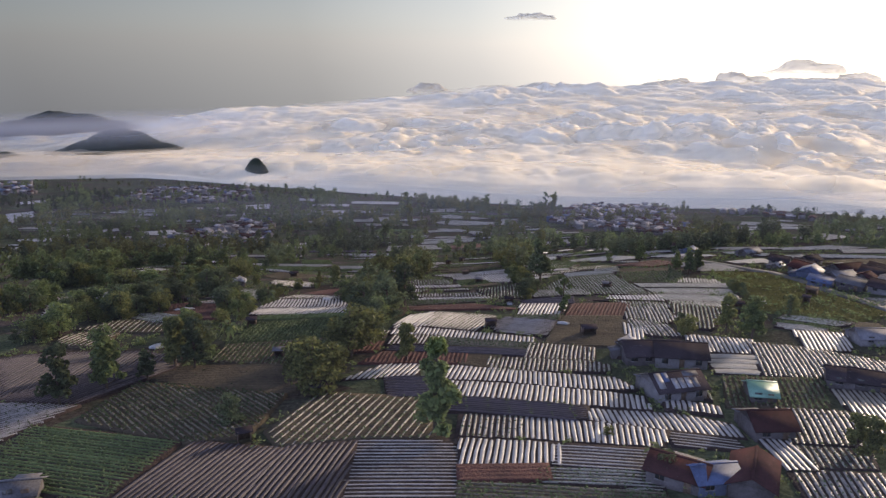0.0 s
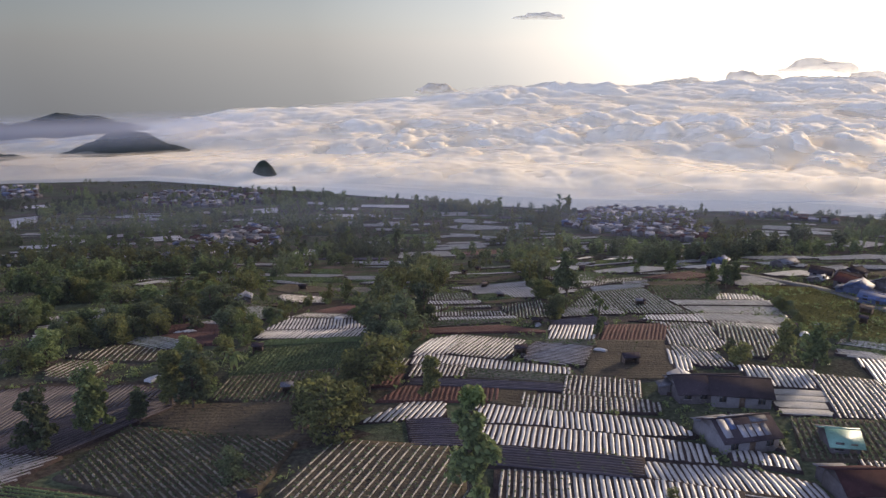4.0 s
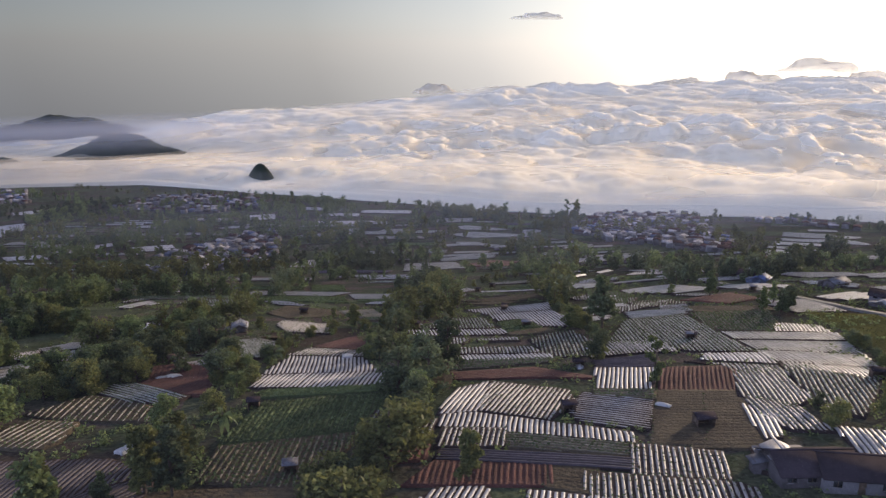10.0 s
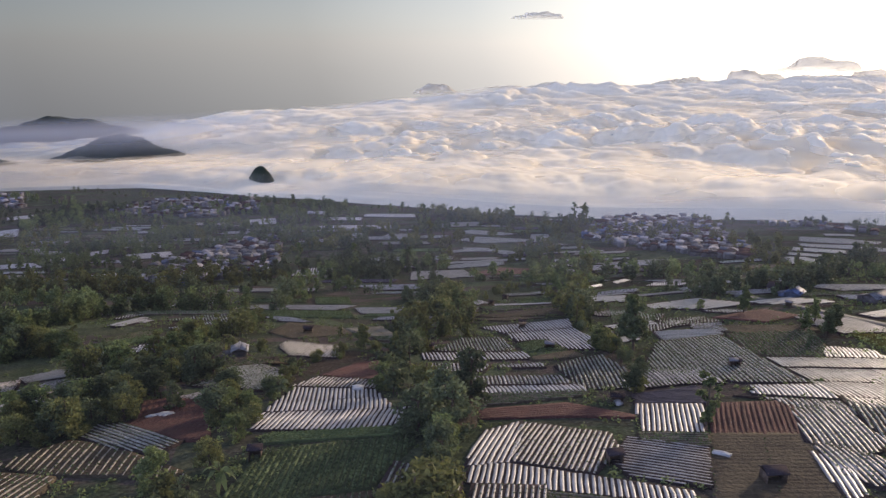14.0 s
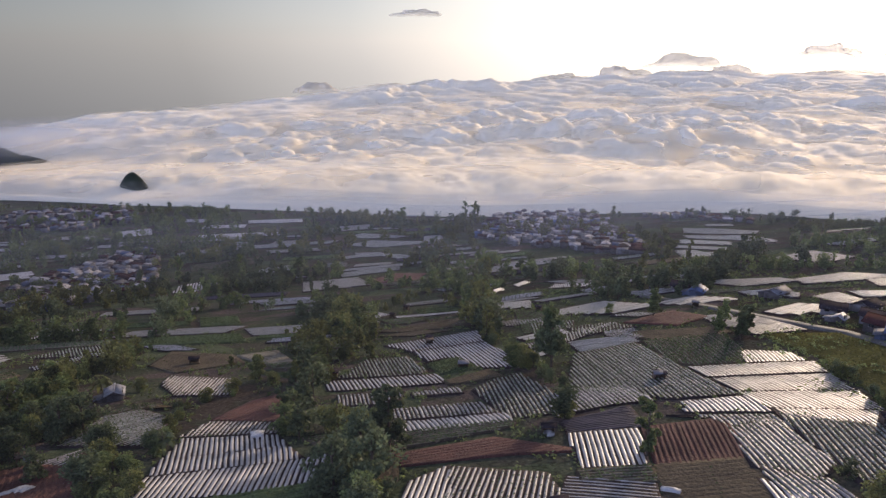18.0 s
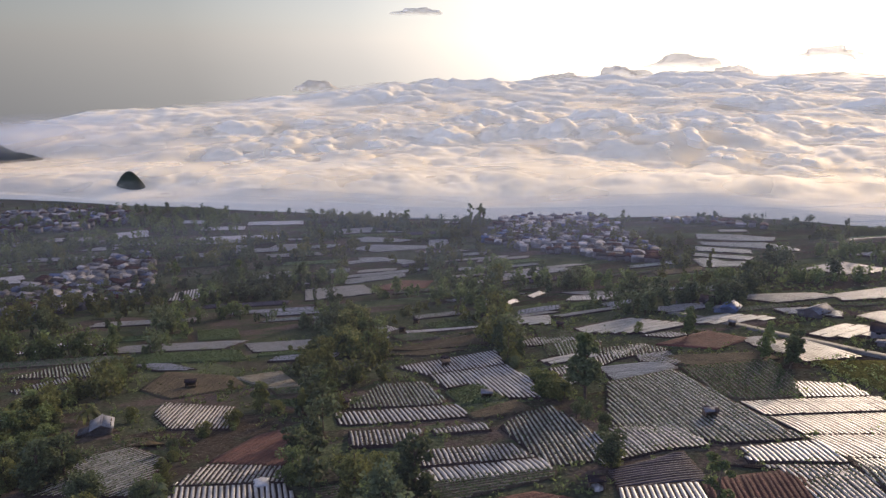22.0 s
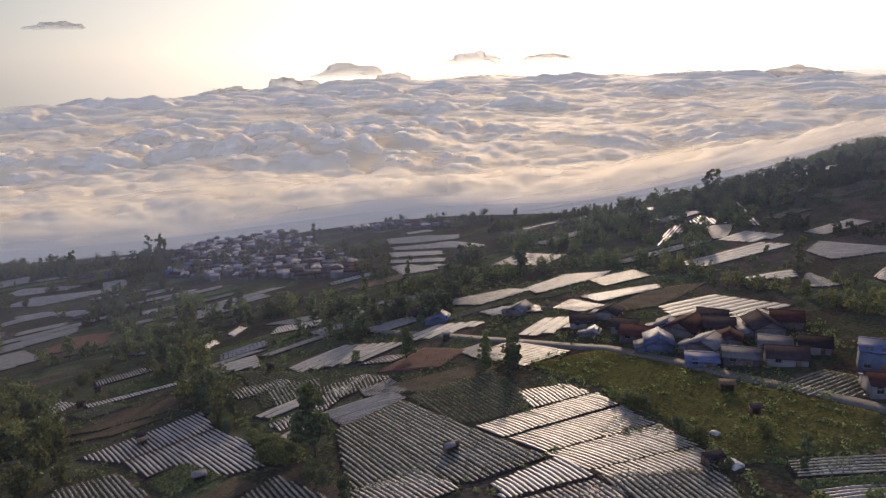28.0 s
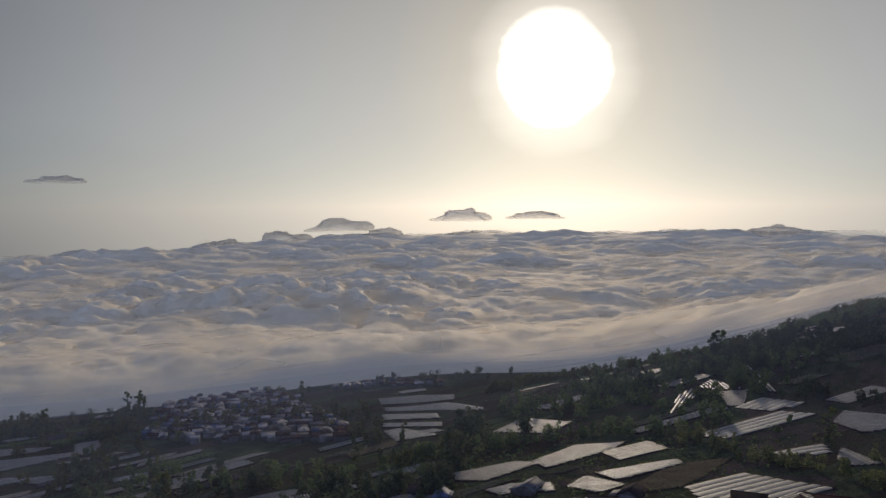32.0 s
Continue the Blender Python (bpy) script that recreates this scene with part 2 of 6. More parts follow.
BRIGHT_TIN = material("bright tin", (0.33, 0.33, 0.37), (0.20, 0.20, 0.23), 0.5, 0.6, 0.2, 0.35, 0.1)
BLUE_TIN = material("blue tin", (0.085, 0.12, 0.24), (0.05, 0.07, 0.14), 0.5, 0.65, 0.2, 0.2)
GREEN_TIN = material("green tin", (0.20, 0.42, 0.34), (0.12, 0.24, 0.20), 0.5, 0.45, 0.2, 0.5)


def leaf_material(name, light, dark):
    """Leaves: part of the light comes through; each leaf a little different."""
    m = bpy.data.materials.new(name)
    m.use_nodes = True
    n, l = m.node_tree.nodes, m.node_tree.links
    b, out = n["Principled BSDF"], n["Material Output"]
    geo, info = n.new("ShaderNodeNewGeometry"), n.new("ShaderNodeObjectInfo")
    mix = n.new("ShaderNodeMix")
    mix.data_type = "RGBA"
    mix.inputs["A"].default_value, mix.inputs["B"].default_value = (*dark, 1), (*light, 1)
    l.new(geo.outputs["Random Per Island"], mix.inputs["Factor"])
    span = n.new("ShaderNodeMapRange")
    span.inputs["To Min"].default_value, span.inputs["To Max"].default_value = 0.7, 1.3
    l.new(info.outputs["Random"], span.inputs["Value"])
    hsv = n.new("ShaderNodeHueSaturation")
    l.new(span.outputs["Result"], hsv.inputs["Value"])
    l.new(mix.outputs["Result"], hsv.inputs["Color"])
    l.new(hsv.outputs["Color"], b.inputs["Base Color"])
    b.inputs["Roughness"].default_value = 0.6
    b.inputs["Specular IOR Level"].default_value = 0.12
    tra, add = n.new("ShaderNodeBsdfTranslucent"), n.new("ShaderNodeMixShader")
    l.new(hsv.outputs["Color"], tra.inputs["Color"])
    add.inputs["Fac"].default_value = 0.42
    l.new(b.outputs[0], add.inputs[1])
    l.new(tra.outputs[0], add.inputs[2])
    l.new(add.outputs[0], out.inputs["Surface"])
    return m


LEAF = [leaf_material("dark leaves", (0.145, 0.175, 0.09), (0.062, 0.08, 0.048)), leaf_material("green leaves", (0.21, 0.26, 0.10), (0.088, 0.115, 0.055)),
        leaf_material("olive leaves", (0.21, 0.22, 0.08), (0.085, 0.095, 0.04))]
LEAF_CROP = leaf_material("crop leaves", (0.13, 0.17, 0.085), (0.065, 0.09, 0.045))
LEAF_GRASS = leaf_material("grass blades", (0.12, 0.122, 0.045), (0.062, 0.066, 0.026))


# ---- shape of the land ----
SLOPE_Y = [-300, 0, 100, 140, 280, 340, 500, 750, 1000, 1600]
SLOPE_Z = [42, 20, 9, 4, -23, -36, -66, -88, -106, -150]
HILLS = [
    (0, 100, 60, -1.5),
    (100, 100, 60, -1.1),
    (200, 120, 110, -1.4),
    (-100, 180, 110, 1.2),
    (0, 180, 60, 1.8),
    (80, 190, 60, 2.6),
    (170, 200, 60, 1.3),
    (60, 270, 60, -4.7),
    (-40, 290, 60, 2.8),
    (130, 280, 60, 5.3),
    (300, 180, 110, -4.5),
    (330, 290, 110, 8.7),
    (330, 480, 110, -0.0),
    (480, 260, 110, 12.4),
    (600, 220, 110, 18.0),
    (130, 420, 110, -3.8),
    (-150, 400, 110, 3.0),
    (560, 420, 110, -17.4),
    (100, 760, 110, -1.7),
    (300, 740, 110, -8.7),
    (450, 130, 110, -3.9),
]


def cloud_edge(a):
    """Distance at which the cloud begins, by bearing in degrees."""
    return np.interp(a, [-60, -20, -10, -3, 5, 15, 30, 45, 60, 75, 110], [1160, 1140, 1075, 935, 850, 788, 762, 758, 765, 720, 760])


def height(x, y):
    """Height of the land, for numbers or arrays."""
    x, y = np.asarray(x, float), np.asarray(y, float)
    z = sum(np.interp(y + o, SLOPE_Y, SLOPE_Z) for o in (-40, -20, 0, 20, 40)) / 5
    for cx, cy, s, a in HILLS:
        z = z + a * np.exp(-((x - cx) ** 2 + (y - cy) ** 2) / (2 * s * s))
    r = np.hypot(x, y)
    edge = cloud_edge(np.degrees(np.arctan2(x, y)))
    away = np.clip((r - edge * 1.0) / 320, 0, 1)
    return z - 130 * away * away * (3 - 2 * away) - np.clip(r - 1200, 0, 4000) * 0.06


def link(name, verts, faces, mat, parent=None, label="", smooth=False):
    me = bpy.data.meshes.new(name)
    me.from_pydata(verts, [], faces)
    if mat:
        me.materials.append(mat)
    if smooth:
        me.polygons.foreach_set("use_smooth", [True] * len(me.polygons))
    ob = new(name, me)
    if parent:
        ob.parent = parent
    if label:
        ob["label"] = label
    return ob


def sheet_faces(rows, cols):
    return [(i * cols + j, i * cols + j + 1, (i + 1) * cols + j + 1, (i + 1) * cols + j) for i in range(rows - 1) for j in range(cols - 1)]


def build_ground():
    radii = np.concatenate([np.arange(0, 40, 10), np.geomspace(40, 4900, 210)])
    turn = np.unique(np.concatenate([np.linspace(-45, 95, 260), np.linspace(95, 315, 60)]))
    a = np.radians(turn)
    r, t = np.meshgrid(radii, a, indexing="ij")
    x, y = 20 + r * np.sin(t), 30 + r * np.cos(t)
    z = height(x, y)
    rough = np.array([noise.fractal((px * 0.03, py * 0.03, 0), 1, 2, 4) for px, py in zip(x.ravel(), y.ravel())]).reshape(x.shape)
    z = z + rough * 0.2
    return tagged(link("ground", np.stack([x, y, z], -1).reshape(-1, 3).tolist(), sheet_faces(*x.shape), GROUND, smooth=True),
                  "sloping farmland of dark soil, rough grass and scrub", "ground", kind="structure")


ground = build_ground()


# ---- sea of cloud beyond the fields ----
def cloud_material(name, white, through=0.0, patch=0.0, soak=14.0, forward=0.66):
    """Cloud: white tinted cream in place of warm light, lit deep below its surface; thin parts let the sun through and
    lie in uneven patches.
    """
    m = bpy.data.materials.new(name)
    m.use_nodes = True
    n, l = m.node_tree.nodes, m.node_tree.links
    n.clear()
    out = n.new("ShaderNodeOutputMaterial")
    body = n.new("ShaderNodeBsdfPrincipled")
    body.subsurface_method = "BURLEY"
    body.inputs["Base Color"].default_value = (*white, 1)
    body.inputs["Subsurface Weight"].default_value = 0.0 if through else 1.0
    body.inputs["Subsurface Radius"].default_value = (1.0, 0.95, 0.9)
    body.inputs["Subsurface Scale"].default_value = soak
    body.inputs["Roughness"].default_value = 1.0
    body.inputs["Specular IOR Level"].default_value = 0.0
    # droplets scatter the low sun forwards, along the surface
    ahead, lit = n.new("ShaderNodeBsdfAnisotropic"), n.new("ShaderNodeMixShader")
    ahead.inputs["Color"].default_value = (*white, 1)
    ahead.inputs["Roughness"].default_value = 0.85
    lit.inputs["Fac"].default_value = forward
    l.new(body.outputs[0], lit.inputs[1])
    l.new(ahead.outputs[0], lit.inputs[2])
    if through:
        both = lit
        tra, lit = n.new("ShaderNodeBsdfTranslucent"), n.new("ShaderNodeMixShader")
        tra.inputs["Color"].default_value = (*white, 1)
        lit.inputs["Fac"].default_value = through
        l.new(both.outputs[0], lit.inputs[1])
        l.new(tra.outputs[0], lit.inputs[2])
    att = n.new("ShaderNodeAttribute")
    att.attribute_name = "thickness"
    dense = att.outputs["Fac"]
    if patch:
        geo, tex, span, mul = (n.new("ShaderNode" + k) for k in ("NewGeometry", "TexNoise", "MapRange", "Math"))
        l.new(geo.outputs["Position"], tex.inputs["Vector"])
        tex.inputs["Scale"].default_value, tex.inputs["Detail"].default_value = 1 / patch, 2
        span.inputs["From Min"].default_value, span.inputs["From Max"].default_value = 0.28, 0.60
        l.new(tex.outputs["Fac"], span.inputs["Value"])
        mul.operation = "MULTIPLY"
        l.new(span.outputs[0], mul.inputs[0])
        l.new(dense, mul.inputs[1])
        dense = mul.outputs[0]
    clear, thin = n.new("ShaderNodeBsdfTransparent"), n.new("ShaderNodeMixShader")
    l.new(dense, thin.inputs["Fac"])
    l.new(clear.outputs[0], thin.inputs[1])
    l.new(lit.outputs[0], thin.inputs[2])
    l.new(thin.outputs[0], out.inputs["Surface"])
    return m


# cream tints put warm light into the cloud colour, against the blue sky
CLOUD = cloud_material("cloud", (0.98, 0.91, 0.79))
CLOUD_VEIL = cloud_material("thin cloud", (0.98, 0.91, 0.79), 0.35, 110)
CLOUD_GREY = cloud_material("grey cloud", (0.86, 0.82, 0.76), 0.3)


def fade(x, lo, hi):
    """Nought below lo, one above hi, smooth between."""
    q = np.clip((x - lo) / (hi - lo), 0, 1)
    return q * q * (3 - 2 * q)


def billow(x, y, size, octaves, seed):
    """Heaped noise, nought to about one: rounded domes with creases between them."""
    out, amp, total = np.zeros(len(x)), 1.0, 0.0
    for o in range(octaves):
        s = size / 2.3 ** o
        near = np.array([noise.voronoi((px / s, py / s, seed + 3.7 * o))[0][0] for px, py in zip(x, y)])
        out += amp * (0.55 * np.clip(1 - near * near, 0, 1) + 0.45 * fade(-near, -0.75, -0.2))
        total += amp
        amp *= 0.45
    return out / total


def build_cloud_sea():
    turn = np.linspace(-44, 98, 660)
    step = np.concatenate([np.linspace(0, 0.12, 30), np.linspace(0.124, 1, 290)])
    s, a = np.meshgrid(step, turn, indexing="ij")
    near = cloud_edge(a) * 0.95
    far = np.interp(a, [-60, -14, -9, 2, 12, 30, 45, 110], [1850, 1850, 2000, 2400, 2700, 3700, 4850, 4850])
    r = near * (far / near) ** s
    sa, ca = np.sin(np.radians(a)), np.cos(np.radians(a))
    x, y = r * sa, r * ca
    fx, fy = x.ravel(), y.ravel()

    def smooth(fn):
        return np.array([fn(px, py) for px, py in zip(fx, fy)]).reshape(x.shape)

    warp = np.array([noise.noise_vector((px / 230, py / 230, 5.5)) for px, py in zip(fx, fy)])
    # heaps of two sizes that gather in clumps, and long smooth banks that lie across the sight line at the front
    wx, wy = 1700 * np.radians(a.ravel()) + 45 * warp[:, 0], 1.15 * r.ravel() + 45 * warp[:, 1]
    k = billow(wx, wy, 110, 3, 3.1).reshape(x.shape)
    clump = fade(smooth(lambda px, py: noise.fractal((px / 520, py / 380, 7.7), 1, 2, 2)), -0.35, 0.45)
    bank = smooth(lambda px, py: noise.fractal((px / 420 + py / 900, (py - 0.35 * px) / 150, 8.2), 1, 2, 3))
    big = smooth(lambda px, py: noise.noise((px / 800, py / 500, 1.7)))
    heap = np.interp(r / near, [1.0, 1.2, 1.5, 2.2, 5], [0.1, 0.5, 0.95, 1.2, 1.3]) * np.interp(a, [-8, 14], [0.3, 1.0])
    low = np.interp(a, [-20, -10, 0, 12], [-40, -32, -12, 0])
    top = -104 + low + 40 * (k - 0.35) * (0.38 + 0.8 * clump) * heap + 11 * bank * np.interp(r / near, [1, 1.2, 1.6, 3], [0.6, 1.0, 1.3, 1.0]) + 18 * big * np.interp(a, [-8, 10], [0.3, 1.0])
    # a soft rounded front stands on the land, the sea behind it lies lower
    gone = r - near
    foot = height(near * sa, near * ca)
    face = np.interp(a, [-8, 15], [9, 15])
    front = foot - 5 + face * (1 - np.exp(-gone / 35)) + 5 * bank * fade(gone, 0, 90) + 10 * (k - 0.5) * fade(gone, 20, 160)
    back = fade(gone, 80, 520)
    z = front * (1 - back) + top * back
    z = np.where(gone > 25, np.maximum(z, height(x, y) + 4 + 3 * bank), z)
    # mist pools between the heaps and thins out over the land before the front
    pool = z.copy()
    for axis, half in ((0, 5), (1, 9)):
        pool = sum(np.roll(pool, j, axis) for j in range(-half, half + 1)) / (2 * half + 1)
    q = (slice(8, 300, 2), slice(10, -10, 2))
    for up, dense in ((-3, 0.58), (5, 0.32)):
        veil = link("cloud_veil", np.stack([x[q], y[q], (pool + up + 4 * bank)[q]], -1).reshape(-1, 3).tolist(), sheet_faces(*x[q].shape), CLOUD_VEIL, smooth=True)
        soft = dense * fade(gone / 45 + 0.5 * bank, 0, 1)[q] * np.clip((0.9 - s[q]) / 0.2, 0, 1)
        veil.data.attributes.new("thickness", "FLOAT", "POINT").data.foreach_set("value", soft.astype(np.float32).ravel())
        tagged(veil, "thin veil of mist over the cloud sea", "cloud", kind="structure")
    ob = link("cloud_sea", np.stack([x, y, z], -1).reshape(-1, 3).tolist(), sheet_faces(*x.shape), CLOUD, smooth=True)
    # thinner to the left too: dark land beneath imitates the cloud's shaded grey
    end = np.clip((1 - s) / 0.06, 0, 1) * np.interp(a, [-20, -12, -4], [0.55, 0.7, 1.0])
    ob.data.attributes.new("thickness", "FLOAT", "POINT").data.foreach_set("value", end.astype(np.float32).ravel())
    return tagged(ob, "bright rolling sea of low morning cloud", "cloud", kind="structure")


build_cloud_sea()


def far_hill(bearing, distance, top, wide, deep):
    """A wooded hill that stands out of the cloud."""
    n = 48
    u, w = np.meshgrid(np.linspace(-1, 1, n), np.linspace(-1, 1, n), indexing="ij")
    cx, cy = distance * math.sin(radians(bearing)), distance * math.cos(radians(bearing))
    x, y = cx + u * wide, cy + w * deep
    k = billow(x.ravel(), y.ravel(), 90, 4, 6.0).reshape(x.shape)
    z = -150 + (top + 150) * np.exp(-3.0 * (np.abs(u + 0.12 * np.sin(5 * w)) ** 2 + w ** 2)) + (k - 0.6) * 24 * np.exp(-1.5 * (u ** 2 + w ** 2))
    tagged(link("far_hill", np.stack([x, y, z], -1).reshape(-1, 3).tolist(), sheet_faces(n, n), WOODED, smooth=True),
           "dark wooded hill rising out of the cloud", "hill")


far_hill(-14.4, 2050, -107, 240, 120)
far_hill(-18.8, 2000, -115, 280, 120)
far_hill(-10.9, 1550, -100, 160, 90)
far_hill(-19.0, 1480, -116, 110, 60)
far_hill(-2.2, 985, -78, 44, 45)


def cloud_puff(x, y, z, wide, tall):
    """A separate heap of cloud: a flat foot under a row of domes."""
    n, m = 44, 20
    u, w = np.meshgrid(np.linspace(0, 2 * math.pi, n), np.linspace(0.02, math.pi - 0.02, m), indexing="ij")
    px, py, pz = np.cos(u) * np.sin(w), np.sin(u) * np.sin(w), np.cos(w)
    k = np.array([0.85 + 0.5 * noise.noise((a * 1.6 + x, b * 1.6 + y, c * 1.2)) + 0.25 * abs(noise.noise((a * 4 + x, b * 4 + y, c * 4))) for a, b, c in
                  zip(px.ravel(), py.ravel(), pz.ravel())]).reshape(u.shape)
    v = np.stack([x + px * k * wide, y + py * k * wide, z + np.where(pz > 0, pz * k * tall, pz * 0.2 * tall)], -1)
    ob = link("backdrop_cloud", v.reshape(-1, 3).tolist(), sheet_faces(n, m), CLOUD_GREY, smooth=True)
    ob.data.attributes.new("thickness", "FLOAT", "POINT").data.foreach_set("value", np.clip(0.22 + 0.5 * pz, 0.0, 0.55).astype(np.float32).ravel())
    tagged(ob, "small grey cloud above the cloud sea", "cloud", kind="structure")


cloud_puff(3122, 3091, -18, 165, 62)
cloud_puff(3391, 2781, -10, 160, 40)
cloud_puff(2567, 3453, -70, 190, 60)
cloud_puff(2186, 3475, -130, 160, 70)
cloud_puff(2688, 3290, -124, 120, 62)
cloud_puff(4009, 1700, -112, 190, 60)
cloud_puff(1388, 4299, 195, 140, 36)
cloud_puff(1899, 3530, -138, 130, 45)
cloud_puff(535, 2850, -118, 85, 36)


# ---- thin added sheets that imitate haze over the valley ----
def mist_material():
    m = bpy.data.materials.new("mist")
    m.use_nodes = True
    n, l = m.node_tree.nodes, m.node_tree.links
    n.clear()
    out = n.new("ShaderNodeOutputMaterial")
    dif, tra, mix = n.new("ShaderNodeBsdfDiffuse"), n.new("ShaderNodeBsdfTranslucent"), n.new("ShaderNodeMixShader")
    # the blue of distant haze is put into the sheet's colour
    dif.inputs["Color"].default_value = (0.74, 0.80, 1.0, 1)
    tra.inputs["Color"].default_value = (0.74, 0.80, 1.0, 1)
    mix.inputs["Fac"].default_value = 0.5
    l.new(dif.outputs[0], mix.inputs[1])
    l.new(tra.outputs[0], mix.inputs[2])
    att = n.new("ShaderNodeAttribute")
    att.attribute_name = "thickness"
    clear, thin = n.new("ShaderNodeBsdfTransparent"), n.new("ShaderNodeMixShader")
    l.new(att.outputs["Fac"], thin.inputs["Fac"])
    l.new(clear.outputs[0], thin.inputs[1])
    l.new(mix.outputs[0], thin.inputs[2])
    l.new(thin.outputs[0], out.inputs["Surface"])
    return m


HAZE = mist_material()


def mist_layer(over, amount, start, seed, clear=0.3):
    part, a = np.meshgrid(np.linspace(0, 1, 40), np.linspace(-110, 130, 80), indexing="ij")
    r = start + part * (cloud_edge(a) * 0.955 - start)
    x, y = r * np.sin(np.radians(a)), r * np.cos(np.radians(a))
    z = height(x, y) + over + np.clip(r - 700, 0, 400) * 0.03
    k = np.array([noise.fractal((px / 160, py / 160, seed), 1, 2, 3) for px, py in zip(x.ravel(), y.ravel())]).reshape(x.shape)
    ob = link("mist", np.stack([x, y, z], -1).reshape(-1, 3).tolist(), sheet_faces(*x.shape), HAZE, smooth=True)
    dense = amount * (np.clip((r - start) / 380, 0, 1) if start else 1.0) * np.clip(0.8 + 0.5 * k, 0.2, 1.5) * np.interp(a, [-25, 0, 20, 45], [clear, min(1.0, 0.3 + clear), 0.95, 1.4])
    ob.data.attributes.new("thickness", "FLOAT", "POINT").data.foreach_set("value", dense.astype(np.float32).ravel())
    tagged(ob, "thin added sheet imitating bluish haze over the valley", "mist", kind="stuff")


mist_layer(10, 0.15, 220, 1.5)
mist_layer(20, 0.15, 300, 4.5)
# a faint sheet over all the land, added to lift its dark tones
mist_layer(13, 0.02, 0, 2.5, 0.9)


def hill_haze():
    """A flat sheet added over the cloud to imitate haze before the far hills."""
    r, a = np.meshgrid(np.linspace(950, 1560, 16), np.linspace(-34, 2, 30), indexing="ij")
    z = np.full(r.shape, -62.0)
    ob = link("mist", np.stack([r * np.sin(np.radians(a)), r * np.cos(np.radians(a)), z], -1).reshape(-1, 3).tolist(), sheet_faces(*r.shape), HAZE, smooth=True)
    dense = 0.5 * np.clip((r - 950) / 300, 0, 1) * np.clip((1560 - r) / 260, 0, 1) * np.clip((2 - a) / 12, 0, 1)
    ob.data.attributes.new("thickness", "FLOAT", "POINT").data.foreach_set("value", dense.astype(np.float32).ravel())
    tagged(ob, "thin haze before the far hills", "mist", kind="stuff")


hill_haze()


# ---- fields: a soil plate with its raised beds ----
def quick_mesh(name, verts, quads, mats, parent=None, smooth=False, slot=None):
    """A mesh from arrays of vertices and of four-cornered faces."""
    verts, quads = np.asarray(verts, np.float32), np.asarray(quads, np.int32)
    me = bpy.data.meshes.new(name)
    me.vertices.add(len(verts))
    me.vertices.foreach_set("co", verts.ravel())
    me.loops.add(quads.size)
    me.loops.foreach_set("vertex_index", quads.ravel())
    me.polygons.add(len(quads))
    me.polygons.foreach_set("loop_start", np.arange(0, quads.size, 4, dtype=np.int32))
    for m in mats:
        me.materials.append(m)
    if slot is not None:
        me.polygons.foreach_set("material_index", np.asarray(slot, np.int32))
    if smooth:
        me.polygons.foreach_set("use_smooth", np.ones(len(quads), bool))
    me.update(calc_edges=True)
    ob = new(name, me)
    if parent:
        ob.parent = parent
    return ob


def leaf_quads(rng, centres, size, up=0.5):
    """Small leaf faces with random turns about the given centres."""
    n = len(centres)
    a = rng.normal(size=(n, 3))
    a[:, 2] *= up
    a /= np.linalg.norm(a, axis=1, keepdims=True)
    b = np.cross(a, rng.normal(size=(n, 3)))
    b /= np.linalg.norm(b, axis=1, keepdims=True)
    s = size * rng.uniform(0.6, 1.3, (n, 1))
    a, b = a * s, b * s * 0.62
    v = np.stack([centres - a, centres + b - a * 0.1, centres + a, centres - b - a * 0.1], 1).reshape(-1, 3)
    return v, np.arange(4 * n).reshape(-1, 4)


def inside(poly, x, y):
    """Which points lie in a polygon of any outline."""
    ok = np.zeros(np.shape(x), bool)
    for (ax, ay), (bx, by) in zip(poly, np.roll(poly, -1, 0)):
        if ay != by:
            ok ^= ((ay > y) != (by > y)) & (x < ax + (y - ay) * (bx - ax) / (by - ay))
    return ok


def crossings(poly, p, d):
    """Stretches of the line p + u d that lie in a polygon."""
    us = []
    for a, b in zip(poly, np.roll(poly, -1, 0)):
        e = b - a
        den = d[0] * e[1] - d[1] * e[0]
        if abs(den) > 1e-9:
            g = a - p
            if 0 <= (g[0] * d[1] - g[1] * d[0]) / den < 1:
                us.append((g[0] * e[1] - g[1] * e[0]) / den)
    us.sort()
    return zip(us[::2], us[1::2])


def ordered(corners):
    p = np.array(corners, float)
    area = np.sum(p[:, 0] * np.roll(p[:, 1], -1) - p[:, 1] * np.roll(p[:, 0], -1))
    return p if area > 0 else p[::-1]


RAISE = 0.3
PLOTS = []
field_rng = np.random.default_rng(5)
